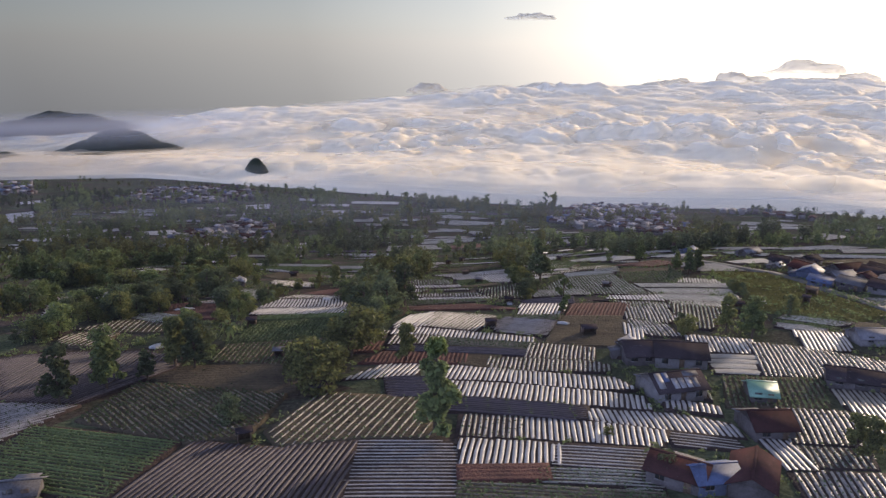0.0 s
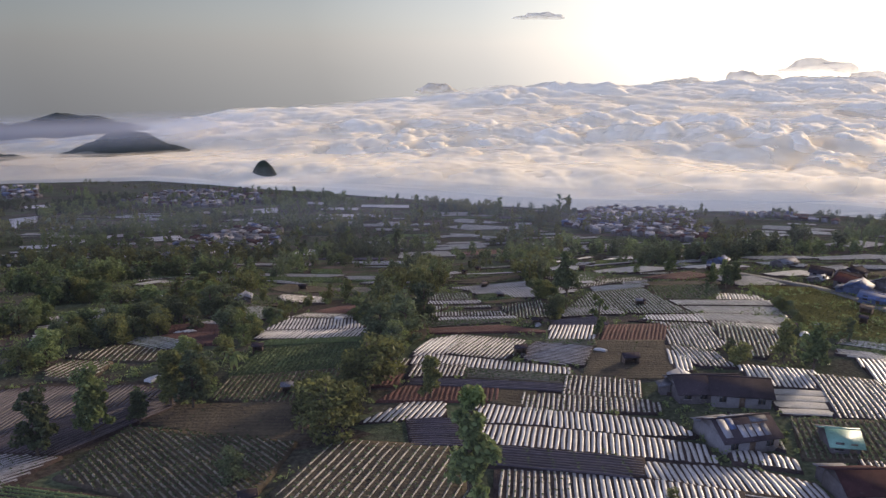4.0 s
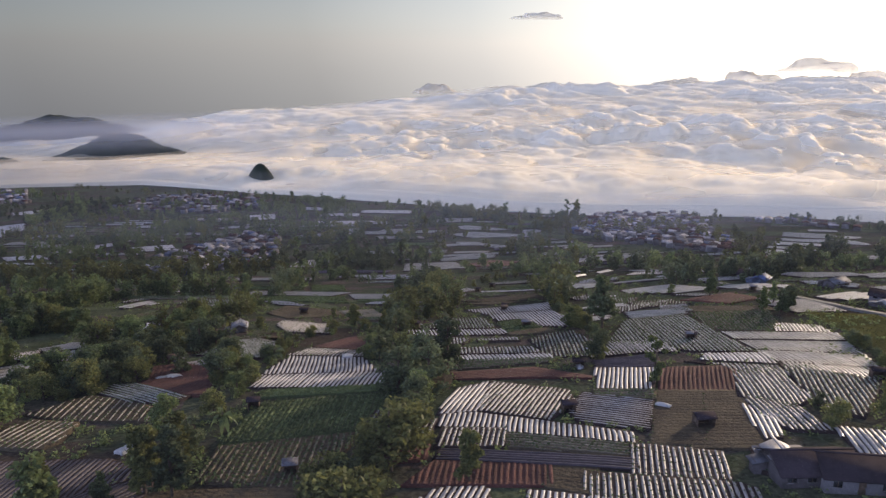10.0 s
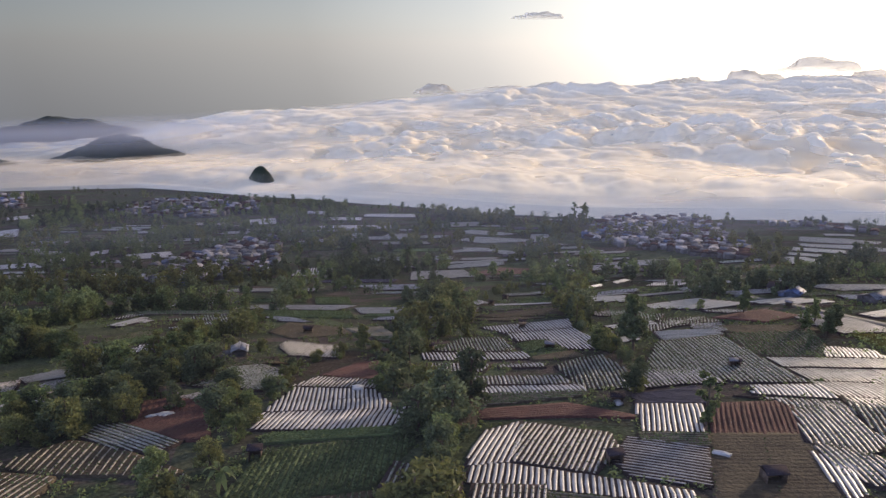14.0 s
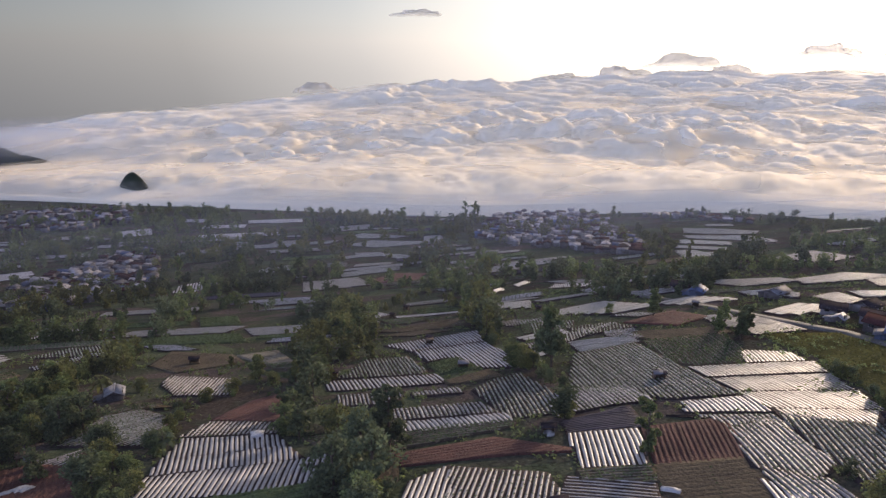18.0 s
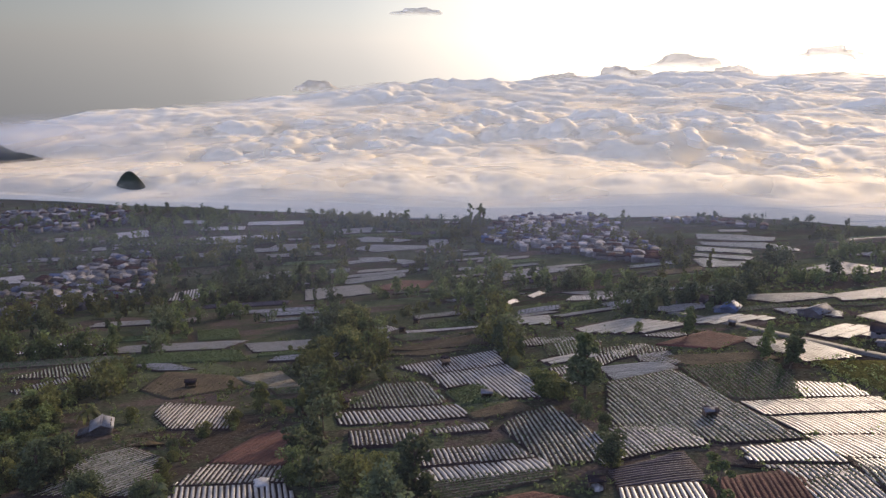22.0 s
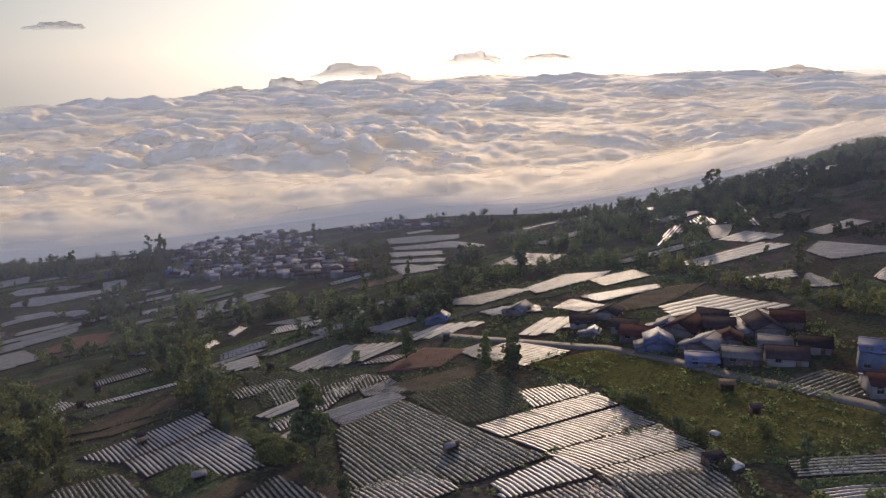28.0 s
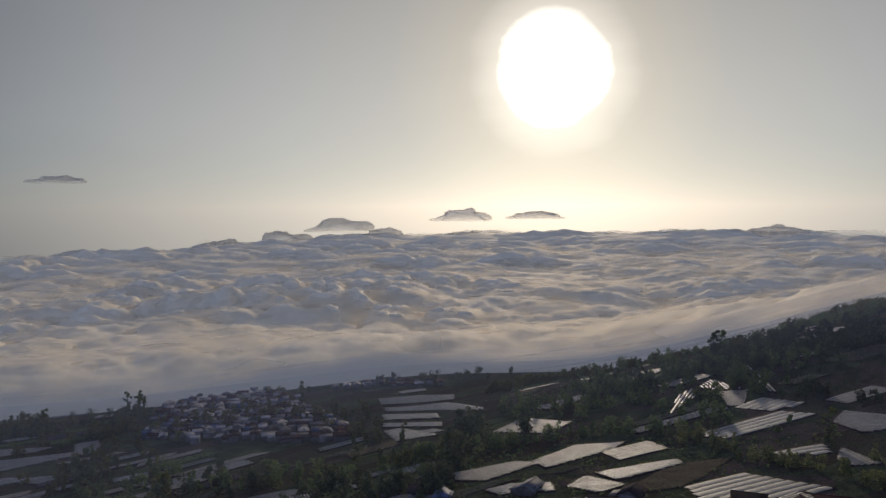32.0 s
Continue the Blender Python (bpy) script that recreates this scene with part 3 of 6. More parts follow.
# kind: bed material, plate material, spacing, share of it that the bed fills, height, plants a metre, plant size, label, category
FIELD_KINDS = {
    "W": (PLASTIC, SOIL, 0.86, 0.68, 0.22, 0.0, 0, "field of raised beds under bright silver mulch film", "field"),
    "O": (OLD_PLASTIC, SOIL, 0.85, 0.52, 0.24, 0.7, 0.16, "field of dusty film-covered beds with young plants", "field"),
    "V": (VIOLET_PLASTIC, SOIL, 0.80, 0.56, 0.26, 0.0, 0, "field of beds under dull violet-grey mulch film", "field"),
    "D": (VIOLET_PLASTIC, SOIL, 0.8, 0.45, 0.24, 0.3, 0.18, "dark terrace with narrow strips of mulch film", "field"),
    "K": (CROP_BED, SOIL, 0.92, 0.43, 0.20, 1.1, 0.17, "leafy vegetable field on film-covered beds", "field"),
    "G": (PALE_SOIL, FALLOW, 0.95, 0.36, 0.18, 2.0, 0.22, "field of low green vegetable rows on dark soil", "field"),
    "P": (CROP, GRASS, 0.9, 0.70, 0.16, 2.6, 0.26, "dense bright green vegetable plot", "field"),
    "T": (DUST_FILM, FALLOW, 1.25, 0.20, 0.20, 0.8, 0.22, "brown field with thin pale rows of film", "field"),
    "E": (RED_SOIL, RED_SOIL, 0.85, 0.70, 0.26, 0.0, 0, "freshly ridged red soil field", "field"),
    "R": (RED_SOIL, RED_SOIL, 1.1, 0.70, 0.05, 0.0, 0, "bare red tilled soil field", "field"),
    "S": (FALLOW, FALLOW, 1.3, 0.75, 0.03, 0.12, 0.18, "bare brown fallow field", "field"),
    "L": (SHEET, SOIL, 0.82, 0.70, 0.22, 0.0, 0, "pale field covered in glossy mulch film", "field"),
    "M": (DUST_FILM, SOIL, 0.95, 0.78, 0.18, 0.0, 0, "dull tan field under dusty mulch film", "field"),
    "B": (OLD_PLASTIC, SOIL, 1.0, 0.34, 0.10, 0.0, 0, "field of narrow silver film stripes on black soil", "field"),
    "C": (CROP, SOIL, 0.88, 0.46, 0.20, 1.7, 0.20, "field of blue-green cabbage rows on dark soil", "field"),
    "H": (PLASTIC, SOIL, 0.95, 0.47, 0.24, 0.0, 0, "field of silver film beds between dark furrows", "field"),
    "Y": (PALE_SOIL, PALE_SOIL, 1.1, 0.7, 0.05, 0.2, 0.15, "bare plot of dry pale soil", "field"),
    "F": (PLASTIC, SOIL, 1.6, 0.88, 0.20, 0.0, 0, "pale field wholly under silver mulch film", "field"),
    "N": (NET, SOIL, 3.0, 0.97, 0.14, 0.0, 0, "field under grey shade netting", "field"),
}


def field(kind, angle, *corners):
    bed_mat, soil, gap, fill, tall, dense, leaf, label, category = FIELD_KINDS[kind]
    poly = ordered(corners)
    mid = poly.mean(0)
    grow = 1.0 if abs(mid[0]) < 230 and mid[1] < 330 else 0.5
    lift = RAISE + 0.035 * (len(PLOTS) % 7)
    poly = mid + (poly - mid) * (1 + grow / np.hypot(*(poly - mid).T)[:, None])
    PLOTS.append(poly)
    far = math.hypot(mid[0] - 10, mid[1] - 60)
    thing = tagged(new("field"), label, category)
    # soil plate, draped on the slope, with banks down to the ground
    rim = []
    for a, b in zip(poly, np.roll(poly, -1, 0)):
        k = max(2, int(np.hypot(*(b - a)) / 5))
        rim += [a + (b - a) * i / k for i in range(k)]
    rim = np.array(rim)
    n, rings = len(rim), 7
    s = np.linspace(0.02, 1, rings)
    pts = mid + s[:, None, None] * (rim - mid)
    out = mid + (rim - mid) * (1 + 0.35 / max(1.0, np.abs(rim - mid).max()))
    xy = np.concatenate([pts.reshape(-1, 2), out])
    z = height(xy[:, 0], xy[:, 1]) + lift
    z[-n:] -= 0.9
    quads = [(r * n + i, r * n + (i + 1) % n, (r + 1) * n + (i + 1) % n, (r + 1) * n + i) for r in range(rings) for i in range(n)]
    quads.append([0, n // 4, n // 2, 3 * n // 4])
    quick_mesh("soil", np.c_[xy, z], quads, [soil], thing)
    # beds
    wide = gap if far < 340 else gap * 1.7
    d = np.array([math.cos(radians(angle)), math.sin(radians(angle))])
    side = np.array([-d[1], d[0]])
    across = (poly - mid) @ side
    offs = np.arange(across.min() + 0.5 * wide, across.max() - 0.35 * wide, wide)
    w = wide * fill / 2
    prof_x = np.array([-1, -0.8, 0, 0.8, 1]) * w
    prof_z = np.array([-0.05, 0.84, 1.0, 0.84, -0.05]) * tall
    beds, spots = [], []
    for o in offs:
        p0 = mid + side * o
        for lo, hi in crossings(poly, p0, d):
            lo, hi = lo + field_rng.uniform(0.0, 0.45), hi - field_rng.uniform(0.0, 0.45)
            if hi - lo < 1.2:
                continue
            m = int(np.clip((hi - lo) / 4, 2, 9)) + 1
            u = np.linspace(lo, hi, m)
            bend = field_rng.normal(0, 0.045, m)
            c = p0 + u[:, None] * d + bend[:, None] * side
            xy = c[:, None, :] + prof_x[None, :, None] * field_rng.uniform(0.9, 1.08) * side
            z = height(xy[..., 0], xy[..., 1]) + lift + prof_z * field_rng.uniform(0.85, 1.15)
            z[0] -= tall * 0.8
            z[-1] -= tall * 0.8
            beds.append(np.concatenate([xy, z[..., None]], -1).reshape(-1, 3))
            if dense:
                q = np.arange(lo, hi, 1 / dense if far < 330 else 2 / dense)
                q = q + field_rng.normal(0, 0.12, len(q))
                q = q[field_rng.random(len(q)) < 0.86]
                spots.append(p0 + q[:, None] * d + field_rng.normal(0, 0.08, (len(q), 1)) * side)
    bed_name = {"E": "ridge", "R": "furrow", "S": "furrow", "N": "net_strip"}.get(kind, "bed")
    if far < 225 and kind not in "RS":
        for v in beds:
            quick_mesh(bed_name, v, sheet_faces(len(v) // 5, 5), [bed_mat], thing, True)
    elif beds:
        base = np.cumsum([0] + [len(v) for v in beds])
        faces = np.concatenate([np.array(sheet_faces(len(v) // 5, 5)) + b for v, b in zip(beds, base)])
        tagged(quick_mesh(bed_name + "s", np.concatenate(beds), faces, [bed_mat], thing, True), kind="stuff")
    if spots:
        xy = np.concatenate(spots)
        z = height(xy[:, 0], xy[:, 1]) + lift + tall
        k = 4 if far < 330 else 2
        big = leaf if far < 330 else leaf * 1.8
        c = np.repeat(np.c_[xy, z], k, 0) + field_rng.normal(0, 1, (len(xy) * k, 3)) * (big * 0.5, big * 0.5, big * 0.35)
        v, f = leaf_quads(field_rng, c, big)
        tagged(quick_mesh("crop_plants", v, f, [LEAF_CROP], thing), "small green vegetable plants", kind="stuff")
    return thing


field("B", -11, (4.5, 80.4), (19.6, 77.4), (21.0, 93.3), (19.0, 95.3), (8.2, 97.8))
field("V", 68, (-7.3, 82.7), (-1.4, 97.3), (7.8, 97.2), (4.3, 80.4))
field("V", 63, (-22.1, 85.6), (-14.2, 101.2), (-2.1, 96.6), (-8.0, 82.9))
field("C", -25, (-41.3, 96.0), (-38.1, 112.2), (-16.8, 102.1), (-23.7, 85.9))
field("G", -60, (-31.8, 113.1), (-26.0, 129.0), (-2.4, 118.2), (-7.7, 102.9), (-15.4, 102.4))
field("O", 39, (-42.0, 105.7), (-48.2, 123.8), (-34.4, 119.5), (-38.5, 113.3))
field("V", 52, (-47.0, 125.2), (-36.7, 135.4), (-21.8, 142.5), (-22.4, 136.2), (-34.3, 121.1))
field("V", 77, (-57.4, 150.2), (-51.4, 153.6), (-42.9, 152.7), (-29.8, 150.7), (-22.3, 144.3), (-36.9, 136.4), (-47.4, 126.4))
field("S", -8, (-22.7, 137.9), (-1.2, 135.0), (0.1, 120.4), (-2.9, 119.4), (-16.4, 126.0), (-25.4, 131.9))
field("G", 79, (-14.9, 140.3), (-12.9, 151.4), (7.2, 152.4), (4.1, 145.7), (-0.6, 137.2), (-4.0, 136.5))
field("P", 78, (-12.9, 153.4), (-7.2, 170.9), (15.1, 172.0), (14.5, 167.6), (6.5, 154.8), (-4.1, 153.6))
field("P", -4, (-7.4, 174.3), (-7.5, 178.7), (15.6, 176.4), (15.2, 172.8))
field("W", 72, (-9.5, 181.3), (-8.4, 190.4), (9.9, 187.5), (18.0, 187.4), (17.4, 177.3), (4.7, 178.2))
field("W", 84, (-7.4, 191.7), (-6.1, 197.2), (12.7, 194.8), (14.4, 187.7), (10.0, 188.0), (-8.4, 190.9))
field("W", 85, (-6.0, 198.2), (-2.4, 207.8), (11.8, 202.6), (13.4, 194.4))
field("O", 70, (-2.9, 209.4), (2.4, 216.6), (12.9, 210.9), (13.0, 203.5))
field("R", 51, (3.0, 218.4), (11.6, 229.1), (16.7, 231.7), (16.4, 217.3), (13.4, 211.5))
field("T", 86, (-47.3, 175.0), (-39.4, 183.8), (-31.3, 177.9), (-20.1, 166.2), (-18.4, 160.3), (-28.3, 166.9), (-39.6, 169.9))
field("K", -48, (-37.2, 184.7), (-37.0, 190.6), (-32.8, 190.6), (-21.8, 179.5), (-25.0, 174.9), (-31.5, 178.7))
field("R", 68, (-31.7, 190.3), (-27.0, 202.1), (-19.2, 193.5), (-17.2, 179.0), (-21.9, 180.3))
field("T", 72, (-46.7, 160.1), (-48.5, 165.5), (-45.6, 171.0), (-38.1, 167.6), (-38.7, 160.4), (-41.0, 157.3))
field("W", 61, (8.1, 124.1), (16.2, 130.6), (22.1, 130.4), (21.0, 124.2), (15.5, 124.4))
field("V", -12, (15.8, 123.4), (23.1, 121.9), (22.0, 113.3), (15.2, 114.7))
field("T", 62, (-3.8, 103.8), (4.2, 117.7), (19.1, 112.6), (19.2, 96.6), (9.0, 99.2), (-2.1, 98.2))
field("W", 67, (28.2, 127.7), (38.4, 122.9), (36.8, 117.3), (26.4, 120.6))
field("W", 68, (26.2, 119.4), (36.3, 115.7), (47.5, 110.4), (55.2, 106.2), (53.8, 100.3), (45.1, 104.3), (24.8, 112.8))
field("W", 71, (38.6, 122.5), (54.3, 115.4), (55.9, 109.3), (47.5, 111.5), (36.8, 116.4))
field("D", -23, (24.6, 112.0), (44.5, 103.7), (42.1, 98.5), (23.7, 105.9))
field("W", 78, (44.7, 102.9), (57.5, 97.5), (63.0, 93.1), (62.2, 88.2), (53.2, 92.9), (43.3, 98.3))
field("W", 72, (33.5, 101.4), (44.3, 97.0), (41.6, 90.6), (31.0, 94.4))
field("O", 72, (25.0, 103.8), (33.2, 101.4), (30.6, 94.5), (23.0, 96.8))
field("W", 69, (44.4, 96.8), (52.7, 92.2), (49.2, 87.7), (41.7, 90.3))
field("W", 70, (23.1, 95.2), (35.4, 91.2), (33.2, 85.1), (21.4, 87.5))
field("B", -20, (35.6, 91.0), (47.1, 86.8), (44.1, 80.9), (33.5, 85.1))
field("R", -10, (21.1, 86.9), (31.4, 85.2), (30.4, 81.2), (20.4, 83.1))
field("K", -18, (31.8, 84.7), (45.0, 80.4), (43.1, 75.7), (30.7, 81.0))
field("G", -18, (20.2, 82.5), (43.0, 75.2), (41.3, 70.9), (19.0, 77.5))
field("B", -29, (53.1, 92.3), (60.4, 88.2), (59.9, 84.2), (52.3, 87.5))
field("E", 72, (12.5, 133.0), (18.1, 139.0), (32.9, 135.8), (30.6, 129.1))
field("S", -32, (33.2, 135.8), (38.7, 132.4), (35.9, 125.5), (30.8, 128.7))
field("V", -19, (18.0, 139.6), (19.7, 142.9), (45.3, 134.3), (43.7, 131.0))
field("O", 70, (18.9, 144.4), (21.4, 151.0), (29.8, 148.6), (27.8, 142.6))
field("G", -26, (29.9, 147.4), (47.4, 138.9), (45.5, 135.1), (28.3, 142.5))
field("W", 70, (20.5, 152.5), (22.6, 157.0), (26.7, 157.7), (48.8, 143.8), (47.0, 139.8))
field("W", 62, (21.6, 158.4), (27.5, 170.3), (34.7, 173.8), (28.8, 158.4))
field("O", 58, (29.0, 158.3), (35.0, 173.3), (46.4, 165.0), (45.2, 159.5), (38.6, 151.7))
field("B", -35, (43.8, 154.6), (49.1, 162.2), (58.4, 155.5), (52.3, 144.2), (43.7, 149.7))
field("W", 65, (57.8, 177.2), (68.3, 174.2), (61.9, 162.1), (52.9, 164.7))
field("G", -16, (52.3, 163.8), (61.5, 161.1), (59.2, 156.5), (50.9, 160.7))
field("E", 61, (70.5, 174.4), (84.9, 172.2), (76.7, 158.2), (63.7, 161.3))
field("S", -13, (62.6, 160.5), (76.8, 157.2), (72.2, 144.3), (65.5, 134.3), (50.4, 138.5))
field("O", 66, (47.6, 138.9), (58.2, 133.6), (54.9, 125.6), (43.6, 129.7))
field("O", 68, (37.4, 131.4), (54.5, 124.7), (56.5, 122.6), (54.9, 119.0), (34.7, 123.2))
field("W", 67, (72.9, 150.7), (75.9, 145.9), (71.1, 137.4), (68.0, 136.9))
field("O", 69, (82.4, 167.4), (91.4, 168.4), (86.2, 151.3), (80.8, 148.4), (75.6, 154.9))
field("O", 75, (76.1, 153.9), (80.9, 147.0), (79.7, 137.4), (74.4, 139.4), (72.8, 144.2))
field("W", 67, (82.0, 138.4), (92.8, 132.8), (87.9, 124.4), (78.2, 127.4))
field("N", -17, (78.0, 124.8), (87.4, 121.9), (82.3, 113.3), (74.7, 114.8))
field("O", 64, (91.8, 130.9), (99.8, 125.3), (108.8, 114.7), (107.1, 107.3), (91.2, 109.1), (82.1, 111.8))
field("W", 61, (106.6, 137.0), (115.8, 133.0), (107.9, 121.8), (100.4, 124.0))
field("G", 63, (74.6, 111.4), (90.0, 107.9), (81.6, 95.6), (74.0, 98.1), (67.7, 99.5))
field("O", 63, (74.3, 96.8), (83.4, 93.1), (77.6, 82.3), (68.3, 85.0))
field("W", 77, (64.3, 86.4), (67.5, 84.8), (65.5, 77.0), (62.5, 77.6))
field("K", 67, (67.7, 84.2), (76.5, 80.8), (73.5, 75.9), (66.3, 77.7))
field("O", 65, (65.2, 76.2), (72.9, 73.7), (70.1, 66.9), (62.3, 68.6))
field("O", 68, (61.6, 76.0), (64.6, 76.0), (62.1, 68.6), (59.1, 69.2))
field("L", -116, (88.6, 102.3), (98.2, 97.7), (84.4, 82.5), (80.9, 84.2))
field("W", 66, (59.0, 104.4), (64.8, 99.6), (63.7, 96.5), (57.7, 100.0))
field("K", 62, (94.2, 169.6), (98.5, 166.3), (104.8, 156.4), (89.4, 141.9), (85.3, 145.5), (89.6, 156.3))
field("L", 79, (100.4, 200.4), (122.5, 191.1), (119.5, 184.1), (98.8, 192.6))
field("L", 81, (98.7, 191.8), (119.3, 183.3), (115.2, 174.2), (97.3, 182.8))
field("L", 83, (97.1, 181.7), (114.9, 173.2), (111.3, 164.2), (96.0, 172.6))
field("L", 74, (95.7, 171.8), (110.8, 163.5), (105.6, 158.1), (93.8, 165.0))
field("L", 63, (117.5, 205.4), (124.7, 199.5), (122.4, 192.7), (112.2, 197.4))
field("K", 74, (87.3, 226.4), (103.6, 225.8), (98.0, 202.1), (95.3, 182.0), (83.2, 185.9), (71.3, 200.9))
field("O", 79, (70.7, 199.9), (80.8, 197.3), (79.5, 186.0), (72.5, 188.3), (64.0, 187.1))
field("W", 72, (84.3, 182.0), (95.6, 179.4), (93.3, 171.3), (81.8, 177.3))
field("O", 70, (78.0, 177.3), (92.7, 170.4), (91.1, 163.5), (82.6, 168.2), (83.8, 172.4))
field("V", -9, (60.4, 183.7), (74.1, 185.3), (70.5, 175.2), (58.5, 178.5))
field("G", -6, (31.0, 193.0), (53.1, 189.1), (50.5, 186.0), (29.6, 184.7))
field("R", -3, (29.5, 182.5), (45.4, 181.6), (56.0, 170.5), (44.4, 175.0), (29.4, 177.3))
field("W", 86, (30.8, 194.9), (36.5, 197.2), (51.9, 193.8), (52.0, 188.7), (37.7, 190.9))
field("O", 79, (34.2, 207.1), (51.1, 202.7), (51.8, 194.7), (34.1, 199.8))
field("O", 80, (28.9, 223.8), (40.9, 218.6), (36.7, 211.7), (27.1, 215.3))
field("H", 85, (28.4, 230.6), (29.3, 239.2), (52.5, 232.0), (51.5, 222.3), (29.8, 229.1))
field("K", 81, (32.8, 241.9), (44.1, 260.1), (53.9, 256.3), (52.3, 237.5), (50.0, 234.8))
field("O", 83, (43.6, 217.3), (51.6, 216.7), (51.5, 212.1), (43.3, 214.6))
field("H", 81, (54.1, 276.8), (60.4, 277.3), (81.3, 276.6), (76.9, 260.2), (58.0, 263.3))
field("H", 81, (58.1, 261.1), (76.6, 258.3), (74.6, 241.4), (69.5, 226.6), (64.3, 230.6), (62.9, 246.4), (56.9, 245.9))
field("P", 16, (55.8, 242.6), (63.6, 244.8), (63.4, 231.5), (54.7, 231.6))
field("S", 18, (53.0, 223.1), (63.8, 226.6), (64.1, 218.6), (53.1, 219.8))
field("K", 74, (55.1, 211.7), (62.9, 218.3), (68.6, 218.8), (67.0, 203.0), (64.2, 189.0), (52.8, 190.4))
field("H", 75, (63.4, 200.0), (67.4, 199.7), (62.9, 186.6), (60.7, 187.6))
field("L", -22, (92.8, 238.7), (106.2, 233.4), (104.9, 227.0), (89.5, 227.5))
field("R", 9, (116.2, 248.4), (133.2, 251.0), (135.1, 239.1), (123.8, 236.0))
field("S", -30, (105.5, 239.7), (128.7, 226.4), (126.9, 220.6), (109.8, 226.4))
field("G", 69, (106.3, 225.7), (125.3, 220.3), (117.6, 206.0), (111.2, 198.6), (102.5, 201.8), (100.2, 206.9))
field("W", 100, (-50.8, 351.1), (-34.5, 367.1), (-27.4, 355.5), (-47.7, 347.7))
field("O", 104, (-40.0, 292.5), (-29.7, 303.7), (-27.7, 298.1), (-38.0, 288.3))
field("K", 99, (-43.1, 308.0), (-33.1, 320.6), (-20.6, 319.8), (-17.9, 300.0))
field("O", 75, (-6.3, 254.3), (-4.9, 264.4), (8.9, 254.4), (6.4, 237.9), (-3.9, 243.1))
field("Y", 16, (13.1, 285.8), (24.2, 289.0), (25.9, 270.0), (20.2, 269.7))
field("K", 35, (-17.8, 229.9), (-10.7, 232.2), (-5.3, 222.8), (-9.9, 208.0), (-23.3, 214.8))
field("O", 38, (-26.2, 205.5), (-20.0, 209.0), (-18.5, 201.6))
field("N", 26, (-65.2, 213.7), (-55.4, 218.5), (-54.3, 193.7), (-60.7, 195.0))
field("W", 83, (59.6, 335.9), (69.8, 344.5), (71.2, 334.1), (60.3, 326.7))
field("W", 82, (73.0, 328.5), (92.2, 317.1), (92.2, 313.1), (71.9, 323.1))
field("O", 76, (84.7, 357.5), (99.2, 355.3), (99.1, 344.3), (82.5, 349.1))
field("M", -49, (150.9, 362.9), (161.8, 350.4), (163.3, 334.6), (151.5, 341.6))
field("W", 63, (138.7, 336.4), (147.8, 347.5), (158.5, 331.4), (150.8, 319.5))
field("L", -74, (164.9, 335.4), (169.4, 319.6), (165.1, 312.6), (160.5, 325.7))
field("N", -0, (111.9, 283.2), (128.9, 283.2), (135.9, 261.7), (121.1, 262.4), (110.0, 274.7))
field("O", 70, (119.1, 259.4), (125.2, 258.0), (129.0, 251.6), (122.8, 252.9))
field("M", -17, (134.5, 239.7), (142.1, 237.4), (132.8, 222.0), (131.1, 229.1))
field("M", -93, (144.6, 231.5), (143.7, 213.1), (130.7, 216.1), (137.2, 232.9))
field("M", -19, (175.6, 285.8), (182.8, 290.4), (199.3, 279.6), (199.1, 269.9), (177.3, 272.4))
field("M", -29, (201.5, 273.3), (222.5, 272.8), (229.2, 258.6), (221.1, 257.4), (194.8, 262.9))
field("M", -61, (178.3, 243.3), (188.5, 245.2), (185.1, 231.1), (176.7, 232.5))
field("L", -31, (193.5, 244.2), (214.2, 231.9), (210.4, 227.8), (189.1, 234.9))
field("N", -21, (190.6, 215.6), (207.0, 209.3), (203.1, 185.9), (190.2, 194.7), (181.7, 207.1))
field("M", -12, (177.4, 195.5), (196.2, 191.5), (192.1, 181.5), (177.7, 188.5))
field("T", -15, (144.8, 163.7), (155.6, 160.3), (155.3, 152.4), (146.6, 150.6), (141.7, 158.0))
field("L", -39, (349.2, 526.5), (369.8, 503.0), (371.0, 474.5), (340.4, 444.1), (330.2, 500.1))
field("L", -94, (268.8, 428.9), (265.6, 379.5), (257.2, 371.6), (260.2, 416.6))
field("L", -102, (251.0, 404.9), (255.9, 398.0), (240.9, 357.1), (231.8, 373.7))
field("W", 19, (268.9, 263.5), (300.0, 276.4), (311.7, 276.0), (297.5, 268.2))
field("W", 39, (313.7, 274.7), (328.5, 276.4), (311.5, 255.3), (309.7, 263.9))
field("M", -64, (305.4, 262.5), (310.5, 251.9), (288.2, 244.0), (283.2, 247.4))
field("N", -12, (282.5, 244.8), (298.1, 241.3), (294.3, 224.9), (280.5, 230.6))
field("M", -62, (271.2, 207.9), (286.0, 209.2), (282.5, 186.6), (275.4, 184.5), (261.1, 196.2))
field("N", -32, (231.7, 211.2), (245.5, 202.6), (235.7, 197.4), (227.3, 206.6))
field("L", 3, (241.5, 177.8), (255.1, 178.5), (236.5, 173.0))
field("L", -146, (366.2, 280.8), (356.7, 271.8), (308.0, 239.5), (307.8, 243.0))
field("L", -41, (370.4, 264.7), (383.5, 253.4), (377.3, 248.9), (366.5, 259.0))
field("L", -64, (590.5, 485.1), (600.2, 464.9), (397.9, 346.0))
field("F", 44, (-156.6, 565.6), (-125.5, 595.8), (-121.1, 582.1), (-148.9, 550.1))
field("F", 6, (-182.2, 551.1), (-160.5, 553.3), (-149.2, 534.7), (-173.8, 535.7))
